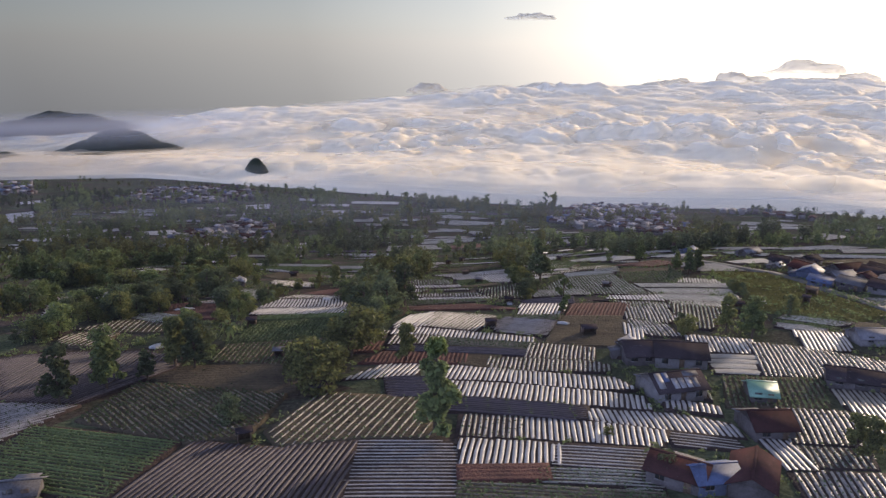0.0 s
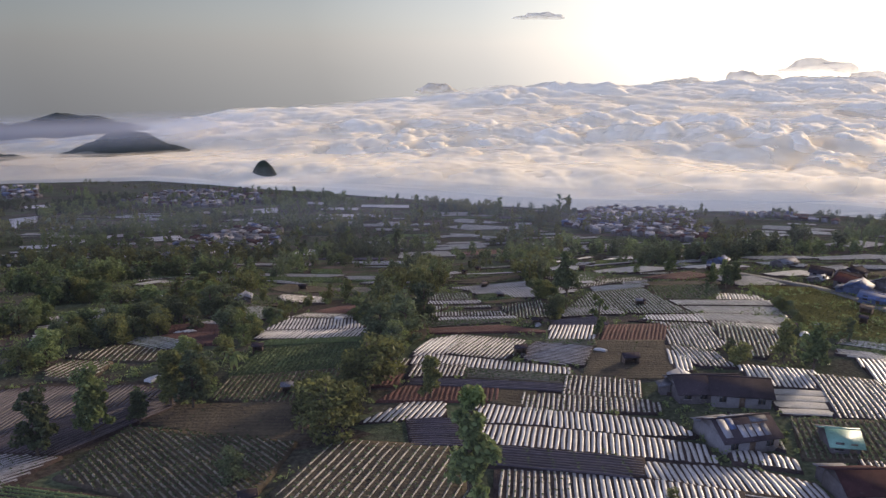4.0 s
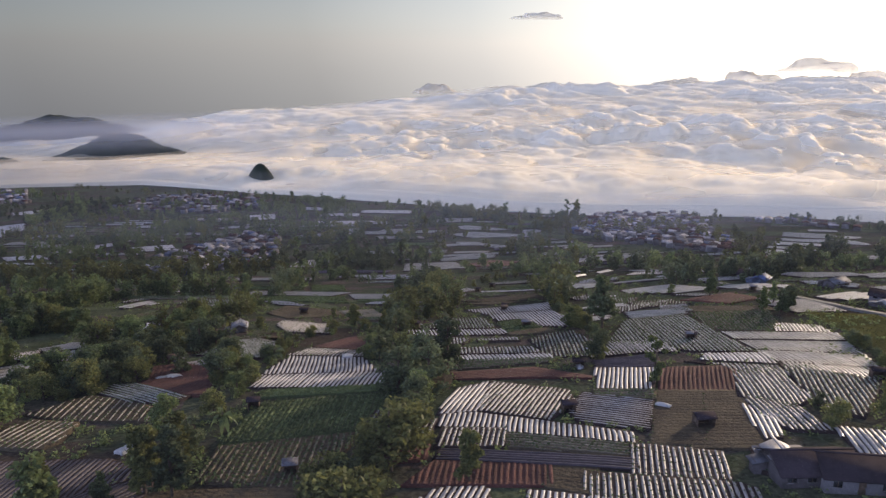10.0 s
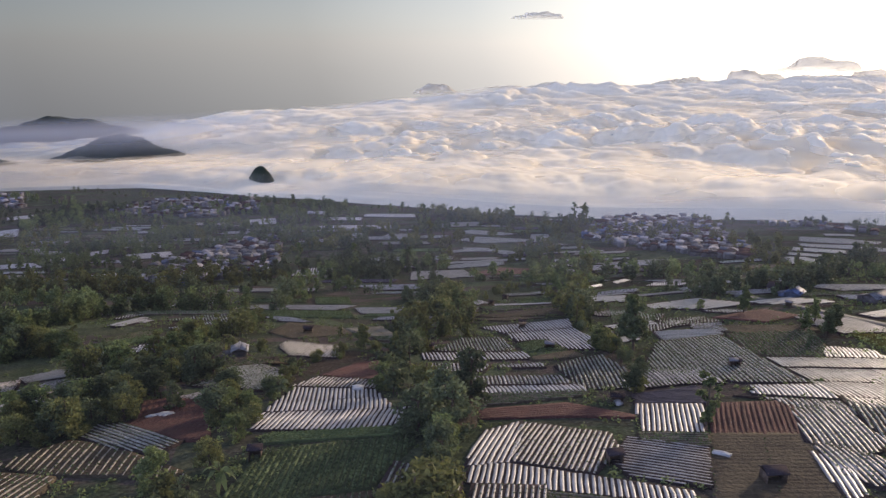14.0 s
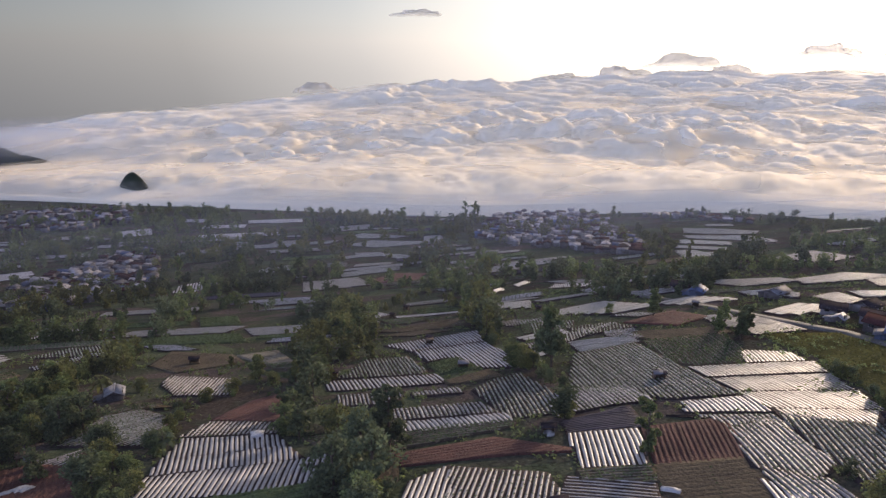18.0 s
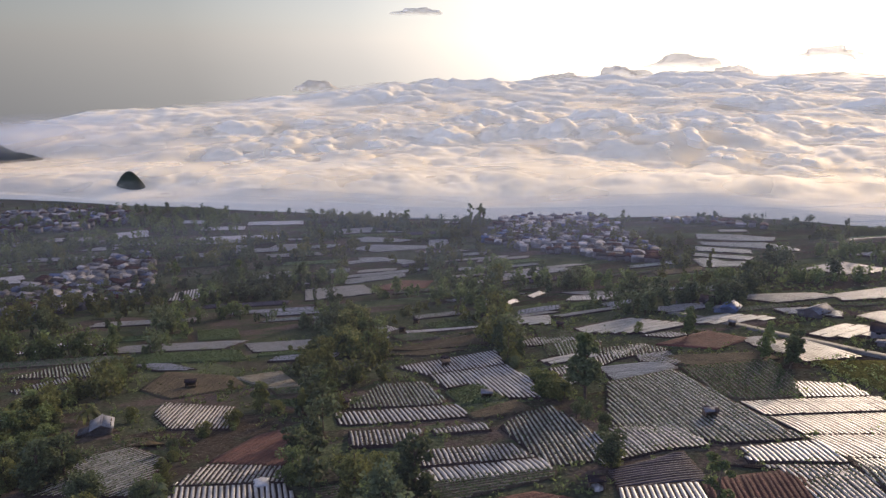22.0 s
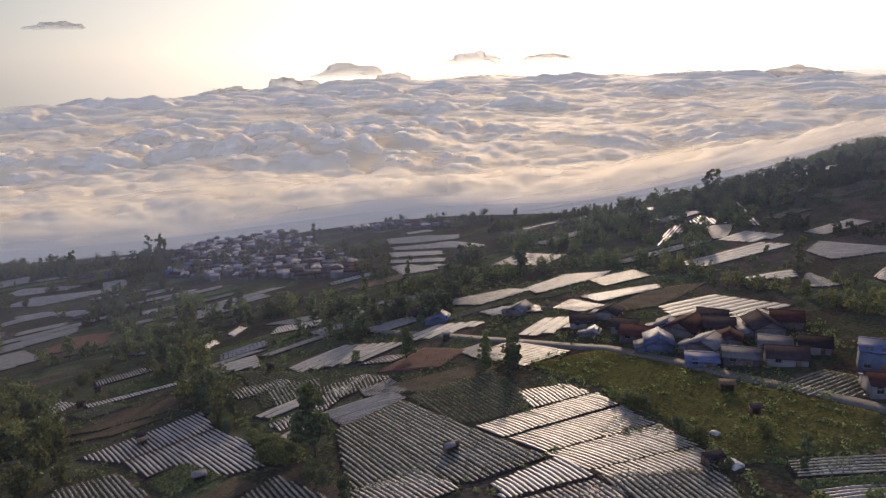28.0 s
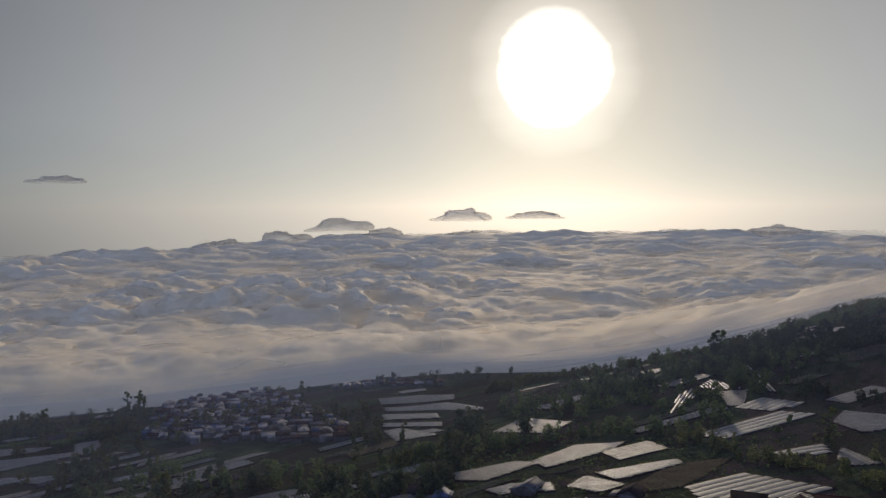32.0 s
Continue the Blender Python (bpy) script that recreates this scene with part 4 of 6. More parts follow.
field("F", 8, (-108.9, 562.2), (-83.4, 565.6), (-80.9, 553.4), (-104.8, 549.7))
field("F", 32, (-110.7, 480.8), (-96.8, 489.5), (-92.0, 468.9), (-104.8, 461.9))
field("K", -46, (114.0, 149.9), (123.2, 140.2), (118.5, 138.8), (110.3, 146.9))
field("P", -46, (109.5, 146.6), (117.4, 138.5), (114.0, 137.5), (107.9, 144.6))
field("L", -43, (107.9, 143.7), (114.5, 137.6), (110.7, 134.4), (105.6, 140.9))
field("G", -98, (105.5, 299.1), (109.3, 271.1), (99.1, 252.9), (90.0, 259.2))
field("K", 61, (101.9, 255.5), (112.4, 251.3), (113.8, 242.1), (99.8, 243.5))
field("O", 72, (91.8, 281.6), (95.5, 282.5), (104.3, 274.6), (102.9, 266.9), (91.9, 273.2))
field("K", 67, (97.8, 272.2), (106.9, 262.8), (101.9, 255.5), (91.1, 255.9))
field("N", -5, (86.0, 256.1), (98.4, 255.0), (98.0, 249.8), (86.1, 250.2))
field("O", 70, (84.0, 246.7), (93.2, 246.2), (90.8, 240.4), (82.9, 240.4))
field("N", 5, (79.1, 238.5), (87.9, 239.4), (84.1, 232.7), (78.0, 233.5))
field("P", -37, (82.8, 336.4), (94.9, 327.3), (93.2, 319.3), (81.9, 327.0))
field("S", 4, (59.0, 301.9), (86.4, 304.0), (84.8, 286.6), (65.1, 295.7))
field("L", 24, (-62.3, 232.1), (-56.8, 236.2), (-53.4, 236.7), (-51.9, 231.5), (-59.6, 227.6))
field("O", 70, (-60.2, 217.2), (-56.2, 226.0), (-50.2, 228.2), (-52.6, 216.3))
field("O", 61, (-68.9, 221.7), (-67.6, 227.4), (-62.5, 229.5), (-60.6, 220.1))
field("N", -20, (-62.6, 216.1), (-51.0, 211.8), (-49.6, 207.6), (-58.6, 206.9))
field("W", 90, (-52.6, 254.0), (-48.5, 258.2), (-38.1, 261.0), (-37.3, 254.3), (-51.4, 251.9))
field("V", 90, (-40.8, 235.4), (-40.9, 244.6), (-36.9, 246.7), (-36.4, 236.7))
field("O", 97, (-61.5, 318.4), (-57.6, 333.0), (-54.8, 323.5), (-60.1, 316.1))
field("N", 68, (-59.8, 302.2), (-53.2, 319.0), (-49.1, 307.7), (-57.3, 298.4))
field("P", 41, (-56.3, 265.7), (-42.8, 277.4), (-40.2, 271.5), (-52.6, 260.3))
field("P", -8, (6.0, 369.8), (19.4, 368.0), (18.9, 349.5), (5.5, 349.5))
field("S", 74, (-9.8, 281.4), (-4.4, 300.1), (11.0, 288.3), (13.0, 276.2), (-3.7, 269.2))
field("W", 86, (-4.2, 462.8), (0.2, 488.1), (17.8, 500.0), (19.9, 480.6), (5.7, 459.9))
field("L", 20, (1.1, 600.9), (29.6, 611.0), (28.7, 595.0), (1.0, 587.7))
field("L", 14, (99.0, 542.1), (117.6, 546.7), (115.3, 537.7), (97.1, 532.9))
field("L", 7, (87.1, 487.0), (122.6, 491.4), (118.6, 478.3), (83.8, 471.7))
field("F", 27, (-114.5, 490.2), (-97.6, 499.0), (-94.3, 484.4), (-112.3, 482.0))
field("F", 14, (-111.9, 569.8), (-83.3, 576.9), (-79.7, 562.4), (-107.9, 559.4))
field("K", 1, (-17.3, 215.8), (-7.4, 216.0), (-7.2, 211.3), (-15.8, 211.1))
field("G", 52, (-56.8, 274.4), (-45.1, 289.7), (-42.1, 282.1), (-52.4, 267.8))
field("K", 10, (39.7, 523.8), (71.1, 529.1), (69.1, 512.7), (38.6, 505.2))
field("G", 11, (7.1, 554.9), (50.8, 563.1), (49.5, 544.7), (7.3, 534.7))
field("W", 93, (-41.5, 254.6), (-43.1, 262.6), (-37.7, 263.2), (-36.3, 256.5))
field("R", 94, (-30.2, 191.6), (-31.1, 204.2), (-26.3, 205.0), (-18.3, 200.9), (-17.8, 192.0), (-18.3, 185.7))
field("G", 32, (-18.7, 231.7), (-10.9, 237.5), (-5.3, 231.8), (-10.8, 233.6), (-17.0, 230.4))
field("L", -12, (111.8, 585.2), (132.5, 595.2), (167.8, 573.8), (162.9, 565.4), (127.3, 566.6))
field("L", -23, (120.9, 621.6), (136.7, 633.1), (164.5, 602.9), (153.0, 598.9), (129.9, 608.3))
field("L", -36, (122.3, 538.2), (134.8, 534.0), (149.0, 518.8), (130.1, 519.8))
field("L", -38, (109.9, 551.8), (124.4, 547.2), (134.3, 532.5), (110.0, 536.0))
field("L", 2, (90.4, 499.7), (105.1, 499.5), (142.2, 501.4), (140.3, 494.7), (103.0, 490.4), (88.4, 491.4))
field("R", 42, (93.5, 449.6), (112.8, 466.8), (126.3, 454.9), (112.4, 430.1), (97.0, 438.7))
field("L", -24, (152.4, 490.0), (168.8, 482.6), (162.6, 471.6), (151.3, 480.3))
field("W", 42, (115.1, 365.9), (126.3, 377.7), (124.4, 369.0), (114.2, 358.4))
field("W", 40, (119.8, 355.6), (130.6, 364.0), (127.2, 354.6), (118.5, 349.4))
field("W", 32, (137.7, 367.3), (148.1, 376.5), (146.1, 368.0), (136.0, 359.3))
field("N", -25, (106.7, 317.1), (117.5, 312.0), (110.6, 296.9), (103.2, 308.5))
field("N", 5, (137.8, 265.3), (151.8, 266.6), (158.9, 255.2), (155.1, 252.9), (143.6, 257.6), (138.9, 259.5))
field("N", 14, (151.2, 234.1), (165.5, 237.7), (172.0, 230.3), (162.8, 225.8), (152.0, 228.5))
field("L", -48, (168.1, 263.3), (174.4, 260.2), (179.4, 251.0), (173.5, 245.2), (165.9, 256.7))
field("S", 5, (183.3, 227.6), (208.1, 229.9), (221.4, 218.4), (190.8, 216.9), (181.5, 222.8))
field("O", 17, (105.4, 242.4), (112.6, 240.8), (109.1, 230.7), (106.4, 231.4), (103.4, 237.3))
field("O", 65, (86.3, 244.6), (99.7, 250.0), (112.4, 251.3), (111.9, 248.9), (94.8, 240.9), (85.1, 241.2))
field("M", -20, (229.6, 193.0), (242.6, 196.4), (229.3, 182.2), (224.9, 188.2))
field("M", -63, (242.3, 326.7), (265.3, 330.4), (256.6, 298.5), (238.9, 296.2))
field("L", -99, (296.6, 460.0), (288.6, 406.7), (275.4, 391.2), (278.8, 436.8))
field("L", -83, (243.7, 392.6), (251.4, 370.0), (247.7, 360.3), (234.9, 374.1))
field("L", -85, (318.7, 485.3), (326.7, 436.4), (295.9, 380.4), (288.8, 374.7), (299.2, 417.8), (306.4, 466.2))
field("F", -30, (-239.7, 710.5), (-222.2, 724.4), (-210.3, 683.9), (-215.7, 641.2))
field("F", 10, (-40.7, 697.7), (-40.3, 726.4), (-17.3, 736.8), (-15.7, 699.7))
field("F", 30, (-255.7, 798.0), (-235.5, 810.9), (-228.5, 787.2), (-248.3, 778.2))
field("F", -5, (16.6, 665.3), (18.0, 678.8), (53.4, 672.6), (50.6, 652.7))
field("F", -8, (54.8, 653.0), (56.8, 672.5), (81.9, 664.3), (79.6, 650.9))
field("F", -9, (60.0, 728.4), (62.9, 747.4), (108.1, 739.4), (104.9, 719.1))
field("F", -18, (7.0, 763.5), (8.4, 779.1), (28.3, 772.0), (26.4, 752.4))
field("F", -14, (21.8, 714.9), (23.5, 733.4), (58.2, 724.6), (55.4, 705.7))
field("L", -12, (160.8, 561.2), (173.9, 598.2), (187.3, 595.4), (176.9, 562.8))
field("L", 6, (109.9, 649.5), (117.7, 678.1), (156.0, 683.0), (148.2, 655.5))
field("M", 0, (55.2, 428.8), (61.5, 465.9), (91.6, 464.6), (90.2, 432.3))


def far_strips(count, angle, x0, y0, x1, y1, kinds, small=1.0):
    """Narrow terraced plots on the valley floor."""
    d = np.array([math.cos(radians(angle)), math.sin(radians(angle))])
    s = np.array([-d[1], d[0]])
    for _ in range(count):
        c = field_rng.uniform((x0, y0), (x1, y1))
        a, b = field_rng.uniform(9, 26) * small, field_rng.uniform(3.0, 8.0) * (small + 1) / 2
        lean = field_rng.normal(0, 2)
        box = [c + d * (i * a + j * lean) + s * j * b for i, j in ((-1, -1), (1, -1), (1, 1), (-1, 1))]
        probe = np.array([c + d * a * i * 0.5 + s * b * j for i in (-2, -1, 0, 1, 2) for j in (-1, 0, 1)])
        kind = kinds[int(field_rng.integers(len(kinds)))]
        if not any(inside(p, probe[:, 0], probe[:, 1]).any() for p in PLOTS):
            field(kind, angle, *[tuple(p) for p in box])


# villages and the grass lot stay free of strips
OPEN_LAND = len(PLOTS)
PLOTS += [ordered(p) for p in [
    [(204, 567), (297, 738), (354, 691), (323, 577), (252, 431), (230, 407), (232, 492), (211, 520)],
    [(-77, 449), (-82, 513), (-68, 555), (-39, 600), (-15, 620), (-11, 487), (-41, 454), (-58, 430)],
    [(-178, 819), (-138, 890), (-37, 875), (-29, 785), (-76, 746), (-155, 783)],
    [(222, 578), (297, 700), (320, 624), (282, 513), (232, 492)],
    [(365, 606), (411, 588), (419, 530), (390, 564)],
    [(152, 220), (176, 230), (192, 205), (193, 179), (182, 157), (143, 146), (150, 164), (148, 187)],
    [(132, 216), (148, 207), (146, 189), (142, 172), (140, 146), (126, 141), (117, 151), (109, 156), (121, 178), (128, 194)],
]]
far_strips(150, -8, 20, 430, 200, 660, "LLKGPLVMM")
far_strips(90, -14, -190, 440, 0, 720, "LKGPGLM")
far_strips(40, -20, 160, 500, 400, 780, "LKGPLM")
far_strips(14, -30, 380, 330, 560, 480, "LKPG")
far_strips(60, -8, -40, 320, 180, 440, "KGPGOSMV")
far_strips(220, -10, -10, 180, 200, 330, "KGGPSSMO", 0.45)
far_strips(180, 70, -20, 100, 140, 190, "KGSSOE", 0.28)
far_strips(80, -20, 200, 200, 520, 420, "MKSNG", 0.8)
del PLOTS[OPEN_LAND:OPEN_LAND + 7]


def drape(name, line, half, lift, mat):
    """A strip of ground surface along a line."""
    line = np.array(line, float)
    run = np.r_[0, np.cumsum(np.hypot(*np.diff(line, axis=0).T))]
    s = np.arange(0, run[-1], 2.0)
    c = np.c_[np.interp(s, run, line[:, 0]), np.interp(s, run, line[:, 1])]
    d = np.gradient(c, axis=0)
    d /= np.linalg.norm(d, axis=1, keepdims=True)
    n = np.c_[-d[:, 1], d[:, 0]]
    rows = []
    for o, dz in ((-half - 0.2, -0.6), (-half, 0), (0, 0.05), (half, 0), (half + 0.2, -0.6)):
        p = c + n * o
        rows.append(np.c_[p, height(p[:, 0], p[:, 1]) + lift + dz])
    v = np.stack(rows, 1).reshape(-1, 3)
    return quick_mesh(name, v, sheet_faces(len(s), 5), [mat], None, True)


tagged(drape("road", [(144, 290), (144, 268), (145, 240), (148, 215), (150, 206), (148, 189), (145, 173), (144, 159), (142, 145), (141, 110)], 1.6, 0.38, ROAD),
       "narrow grey village road along the meadow", "road", kind="structure")


def meadow(*corners):
    """A rough grass lot with tussocks and low shrubs."""
    poly = ordered(corners)
    PLOTS.append(poly)
    mid = poly.mean(0)
    xs, ys = np.meshgrid(np.arange(poly[:, 0].min(), poly[:, 0].max(), 1.2), np.arange(poly[:, 1].min(), poly[:, 1].max(), 1.2))
    x, y = (xs + field_rng.uniform(-0.6, 0.6, xs.shape)).ravel(), (ys + field_rng.uniform(-0.6, 0.6, ys.shape)).ravel()
    keep = inside(poly, x, y)
    x, y = x[keep], y[keep]
    rim = np.array([a + (b - a) * i / 8 for a, b in zip(poly, np.roll(poly, -1, 0)) for i in range(8)])
    s = np.linspace(0.02, 1, 9)
    pts = (mid + s[:, None, None] * (rim - mid)).reshape(-1, 2)
    out = mid + (rim - mid) * 1.01
    xy = np.r_[pts, out]
    z = height(xy[:, 0], xy[:, 1]) + 0.26
    z[-len(rim):] -= 0.8
    n = len(rim)
    quads = [(r * n + i, r * n + (i + 1) % n, (r + 1) * n + (i + 1) % n, (r + 1) * n + i) for r in range(9) for i in range(n)]
    tagged(quick_mesh("meadow", np.c_[xy, z], quads, [MEADOW], None, True), "rough yellow-green grass lot beside the village", "meadow", kind="structure")
    z = height(x, y) + 0.3
    c = np.repeat(np.c_[x, y, z], 5, 0) + field_rng.normal(0, 1, (len(x) * 5, 3)) * (0.4, 0.4, 0.1)
    tagged(quick_mesh("grass_tufts", *leaf_quads(field_rng, c, 0.22), [LEAF_GRASS]), "tufts of yellow-green grass", "grass", kind="stuff")


meadow((132, 216), (148, 207), (146, 189), (142, 172), (140, 146), (126, 141), (117, 151), (109, 156), (121, 178), (128, 194))


def scrub(count, x0, y0, x1, y1, anywhere=False):
    """Low weeds and shrubs on the banks between the plots."""
    x, y = field_rng.uniform(x0, x1, count), field_rng.uniform(y0, y1, count)
    clump = np.array([noise.noise((a / 14, b / 14, 2.0)) for a, b in zip(x, y)])
    keep = clump > -0.12
    for p in [] if anywhere else PLOTS:
        keep &= ~inside(p, x, y)
    x, y = x[keep], y[keep]
    size = field_rng.gamma(2.0, 0.28, len(x)) + 0.2
    z = height(x, y) + 0.1
    k = 16
    c = np.repeat(np.c_[x, y, z + size * 0.4], k, 0) + field_rng.normal(0, 1, (len(x) * k, 3)) * np.repeat(size, k)[:, None] * (0.45, 0.45, 0.3)
    tagged(quick_mesh("scrub", *leaf_quads(field_rng, c, 0.26), [LEAF[1]]), "low green weeds and shrubs on the field banks", "scrub", kind="stuff")


scrub(7000, -110, 70, 190, 200)
scrub(6000, -140, 200, 260, 340)
scrub(420, 108, 140, 146, 216, True)


# ---- trees and hedges ----
def rod(a, b, ra, rb, sides=6):
    """A tapered rod between two points, as vertices and faces."""
    a, b = np.array(a, float), np.array(b, float)
    d = (b - a) / np.linalg.norm(b - a)
    s = np.cross(d, (0.3, 0.9, 0.1) if abs(d[2]) > 0.7 else (0, 0, 1))
    s /= np.linalg.norm(s)
    t = np.cross(d, s)
    ring = [math.cos(2 * math.pi * i / sides) * s + math.sin(2 * math.pi * i / sides) * t for i in range(sides)]
    v = [a + ra * r for r in ring] + [b + rb * r for r in ring]
    return np.array(v), np.array([(i, (i + 1) % sides, sides + (i + 1) % sides, sides + i) for i in range(sides)])


def gather(bits):
    vs, fs, k = [], [], 0
    for v, f in bits:
        vs.append(v)
        fs.append(np.asarray(f) + k)
        k += len(v)
    return np.concatenate(vs), np.concatenate(fs)


def crown_lumps(shape, rng):
    """Centres and radii of the leaf masses of a tree one metre high."""
    lumps = []
    if shape == "column":
        for i in range(44):
            h = rng.uniform(0.14, 0.98)
            a, r = rng.uniform(0, 6.28), rng.uniform(0.02, 0.22) * (1.15 - 0.75 * h) * (0.75 + 0.4 * math.sin(h * 17))
            lumps.append(((r * math.cos(a), r * math.sin(a), h), rng.uniform(0.05, 0.115) * (1.15 - 0.5 * h)))
    elif shape == "airy":
        for i in range(38):
            h = rng.uniform(0.26, 0.97)
            a, r = rng.uniform(0, 6.28), rng.uniform(0.03, 0.25) * (1.25 - 0.75 * h)
            lumps.append(((r * math.cos(a), r * math.sin(a), h), rng.uniform(0.05, 0.10)))
    elif shape == "tall":
        for i in range(16):
            h = 0.1 + 0.88 * i / 15
            a, r = rng.uniform(0, 6.28), rng.uniform(0.02, 0.12) * (0.7 + 0.6 * h)
            lumps.append(((r * math.cos(a), r * math.sin(a), h), rng.uniform(0.045, 0.08)))
    elif shape == "palm":
        for i in range(9):
            a = i * 0.7
            lumps.append(((0.25 * math.cos(a), 0.25 * math.sin(a), 0.72 + 0.1 * rng.random()), 0.14))
    else:
        for i in range(22):
            a, h = rng.uniform(0, 6.28), rng.uniform(0.12, 0.9)
            r = rng.uniform(0.08, 0.34) * math.sqrt(max(0.05, 1 - (2 * h - 0.95) ** 2))
            lumps.append(((r * math.cos(a), r * math.sin(a), h), rng.uniform(0.10, 0.19)))
    return lumps


TREE_LABELS = {
    "column": ("dense dark green columnar tree among the fields", "tree"), "airy": ("airy broadleaf tree with a thin open crown", "tree"),
    "tall": ("tall slender tree with a clumped dark crown", "tree"), "palm": ("bright green banana plant with broad leaves", "banana plant"),
    "round": ("bushy dark green tree with a rounded leafy crown", "tree"), "bush": ("leafy green hedge bush beside the terraces", "bush"),
    "tree": ("dark green tree in a far belt of woodland", "tree"),
}
TREE_MODELS = {}


def tree_model(shape, n):
    """Meshes of trunk and crown for a tree of height one."""
    rng = np.random.default_rng(31 * n + len(shape) * 7)
    lumps = crown_lumps(shape, rng)
    stem = 0.035 if shape in ("round", "bush") else 0.026
    bits = [rod((0, 0, -0.06), (rng.normal(0, 0.01), rng.normal(0, 0.01), 0.45), stem, stem * 0.7),
            rod((0, 0, 0.43), (0.01, 0, 0.85), stem * 0.7, stem * 0.2)]
    for c, r in lumps[::2]:
        bits.append(rod((0, 0, max(0.12, c[2] - 0.16)), c, stem * 0.4, stem * 0.12, 4))
    if shape == "palm":
        cs = []
        vs = []
        for k in range(11):
            a, up = k * 0.571 + rng.normal(0, 0.1), rng.uniform(0.1, 0.5)
            last = None
            for j in range(6):
                q = j / 5
                c = np.array([0.5 * q * math.cos(a), 0.5 * q * math.sin(a), 0.5 + up * q * 1.6 - 0.7 * q * q])
                s = 0.09 * math.sin(math.pi * (0.12 + 0.86 * q)) * np.array([-math.sin(a), math.cos(a), 0.25])
                if last is not None:
                    vs.append((np.array([last[0], c - s, c + s, last[1]]), np.array([[0, 1, 2, 3]])))
                last = (c - s, c + s)
        crown = gather(vs)
    else:
        cs = []
        for c, r in lumps:
            k = int(64 if shape in ("airy", "tall") else 90)
            d = rng.normal(size=(k, 3))
            d /= np.linalg.norm(d, axis=1, keepdims=True)
            cs.append(np.array(c) + d * r * rng.uniform(0.55, 1.08, (k, 1)) * (1, 1, 0.8))
        crown = leaf_quads(rng, np.concatenate(cs), 0.034, 0.7)
    tv, tf = gather(bits)
    a, b = quick_mesh("trunk", tv, tf, [BARK], None, True), quick_mesh("crown", *crown, [LEAF[n % 3]])
    meshes = (a.data, b.data)
    bpy.data.objects.remove(a)
    bpy.data.objects.remove(b)
    return meshes


tree_rng = np.random.default_rng(12)


def plant(shape, x, y, tall):
    tall = float(np.clip(tall, 1.5, 15))
    key = (shape, int(tree_rng.integers(3)))
    if key not in TREE_MODELS:
        TREE_MODELS[key] = tree_model(*key)
    kind = {"palm": "banana_plant", "bush": "bush"}.get(shape, "tree")
    thing = tagged(new(kind), *TREE_LABELS[shape])
    thing.location = (x, y, float(height(x, y)) - 0.05)
    thing.rotation_euler = (0, 0, tree_rng.uniform(0, 6.28))
    girth = tree_rng.uniform(0.9, 1.2) * (1.05 if shape == "bush" else 1.0)
    thing.scale = (tall * girth, tall * girth, tall)
    for name, me in zip(("trunk", "crown"), TREE_MODELS[key]):
        new(name, me).parent = thing
    return thing


wood_count = [0]


def belt(kind, tall, count, *way):
    """A hedge or belt of trees along a line; the far ones are one mass of leaves."""
    way = np.array(way, float)
    seg = np.hypot(*np.diff(way, axis=0).T)
    run = np.r_[0, np.cumsum(seg)]
    far = float(np.hypot(way[:, 0] - 10, way[:, 1] - 60).mean())
    count = int(count * (0.85 if far < 215 else 1.3 if far < 420 else 2.0))
    tall = tall * ((0.62 if kind == "bush" else 0.72) if far < 300 else 0.85)
    spots = []
    for i in range(count):
        s = tree_rng.uniform(0, run[-1])
        x, y = np.interp(s, run, way[:, 0]), np.interp(s, run, way[:, 1])
        wide = 1.6 if kind == "bush" else (3.2 if far < 330 else 11.0)
        spots.append((x + tree_rng.normal(0, wide * 0.6), y + tree_rng.normal(0, wide * 0.6), tall * tree_rng.choice([0.55, 0.75, 0.95, 1.15, 1.4])))
    spots = [q for q in spots if math.hypot(q[0], q[1]) < 0.938 * cloud_edge(math.degrees(math.atan2(q[0], q[1])))]
    spots = [q for q in spots if not any(inside(p, q[0], q[1]) for p in PLOTS if abs(p[0, 0] - q[0]) + abs(p[0, 1] - q[1]) < 120)]
    if not spots:
        return
    if far < 215:
        for x, y, h in spots:
            plant("bush" if kind == "bush" else str(tree_rng.choice(["round", "airy", "tall", "round"])), x, y, h)
        return
    leaves, stems = [], []
    for x, y, h in spots:
        shape = ["round", "tall", "round", "airy", "round"][int(tree_rng.integers(5))]
        g = float(height(x, y))
        k = 26
        for c, r in crown_lumps(shape, tree_rng)[::2]:
            d = tree_rng.normal(size=(k, 3))
            d /= np.linalg.norm(d, axis=1, keepdims=True)
            leaves.append((np.array(c) + d * r * 1.35 * tree_rng.uniform(0.5, 1.05, (k, 1))) * h + (x, y, g))
        stems.append(rod((x, y, g - 0.5), (x, y, g + h * 0.8), 0.02 * h, 0.006 * h, 4))
    v, f = leaf_quads(tree_rng, np.concatenate(leaves), 0.075 * tall, 0.7)
    tv, tf = gather(stems)
    slot = np.r_[np.zeros(len(f), int), np.ones(len(tf), int)]
    tagged(quick_mesh("woodland", np.r_[v, tv], np.r_[f, tf + len(v)], [LEAF[wood_count[0] % 3], BARK], slot=slot),
           "far belt of dark green trees between the fields", "woodland", kind="stuff")
    wood_count[0] += 1


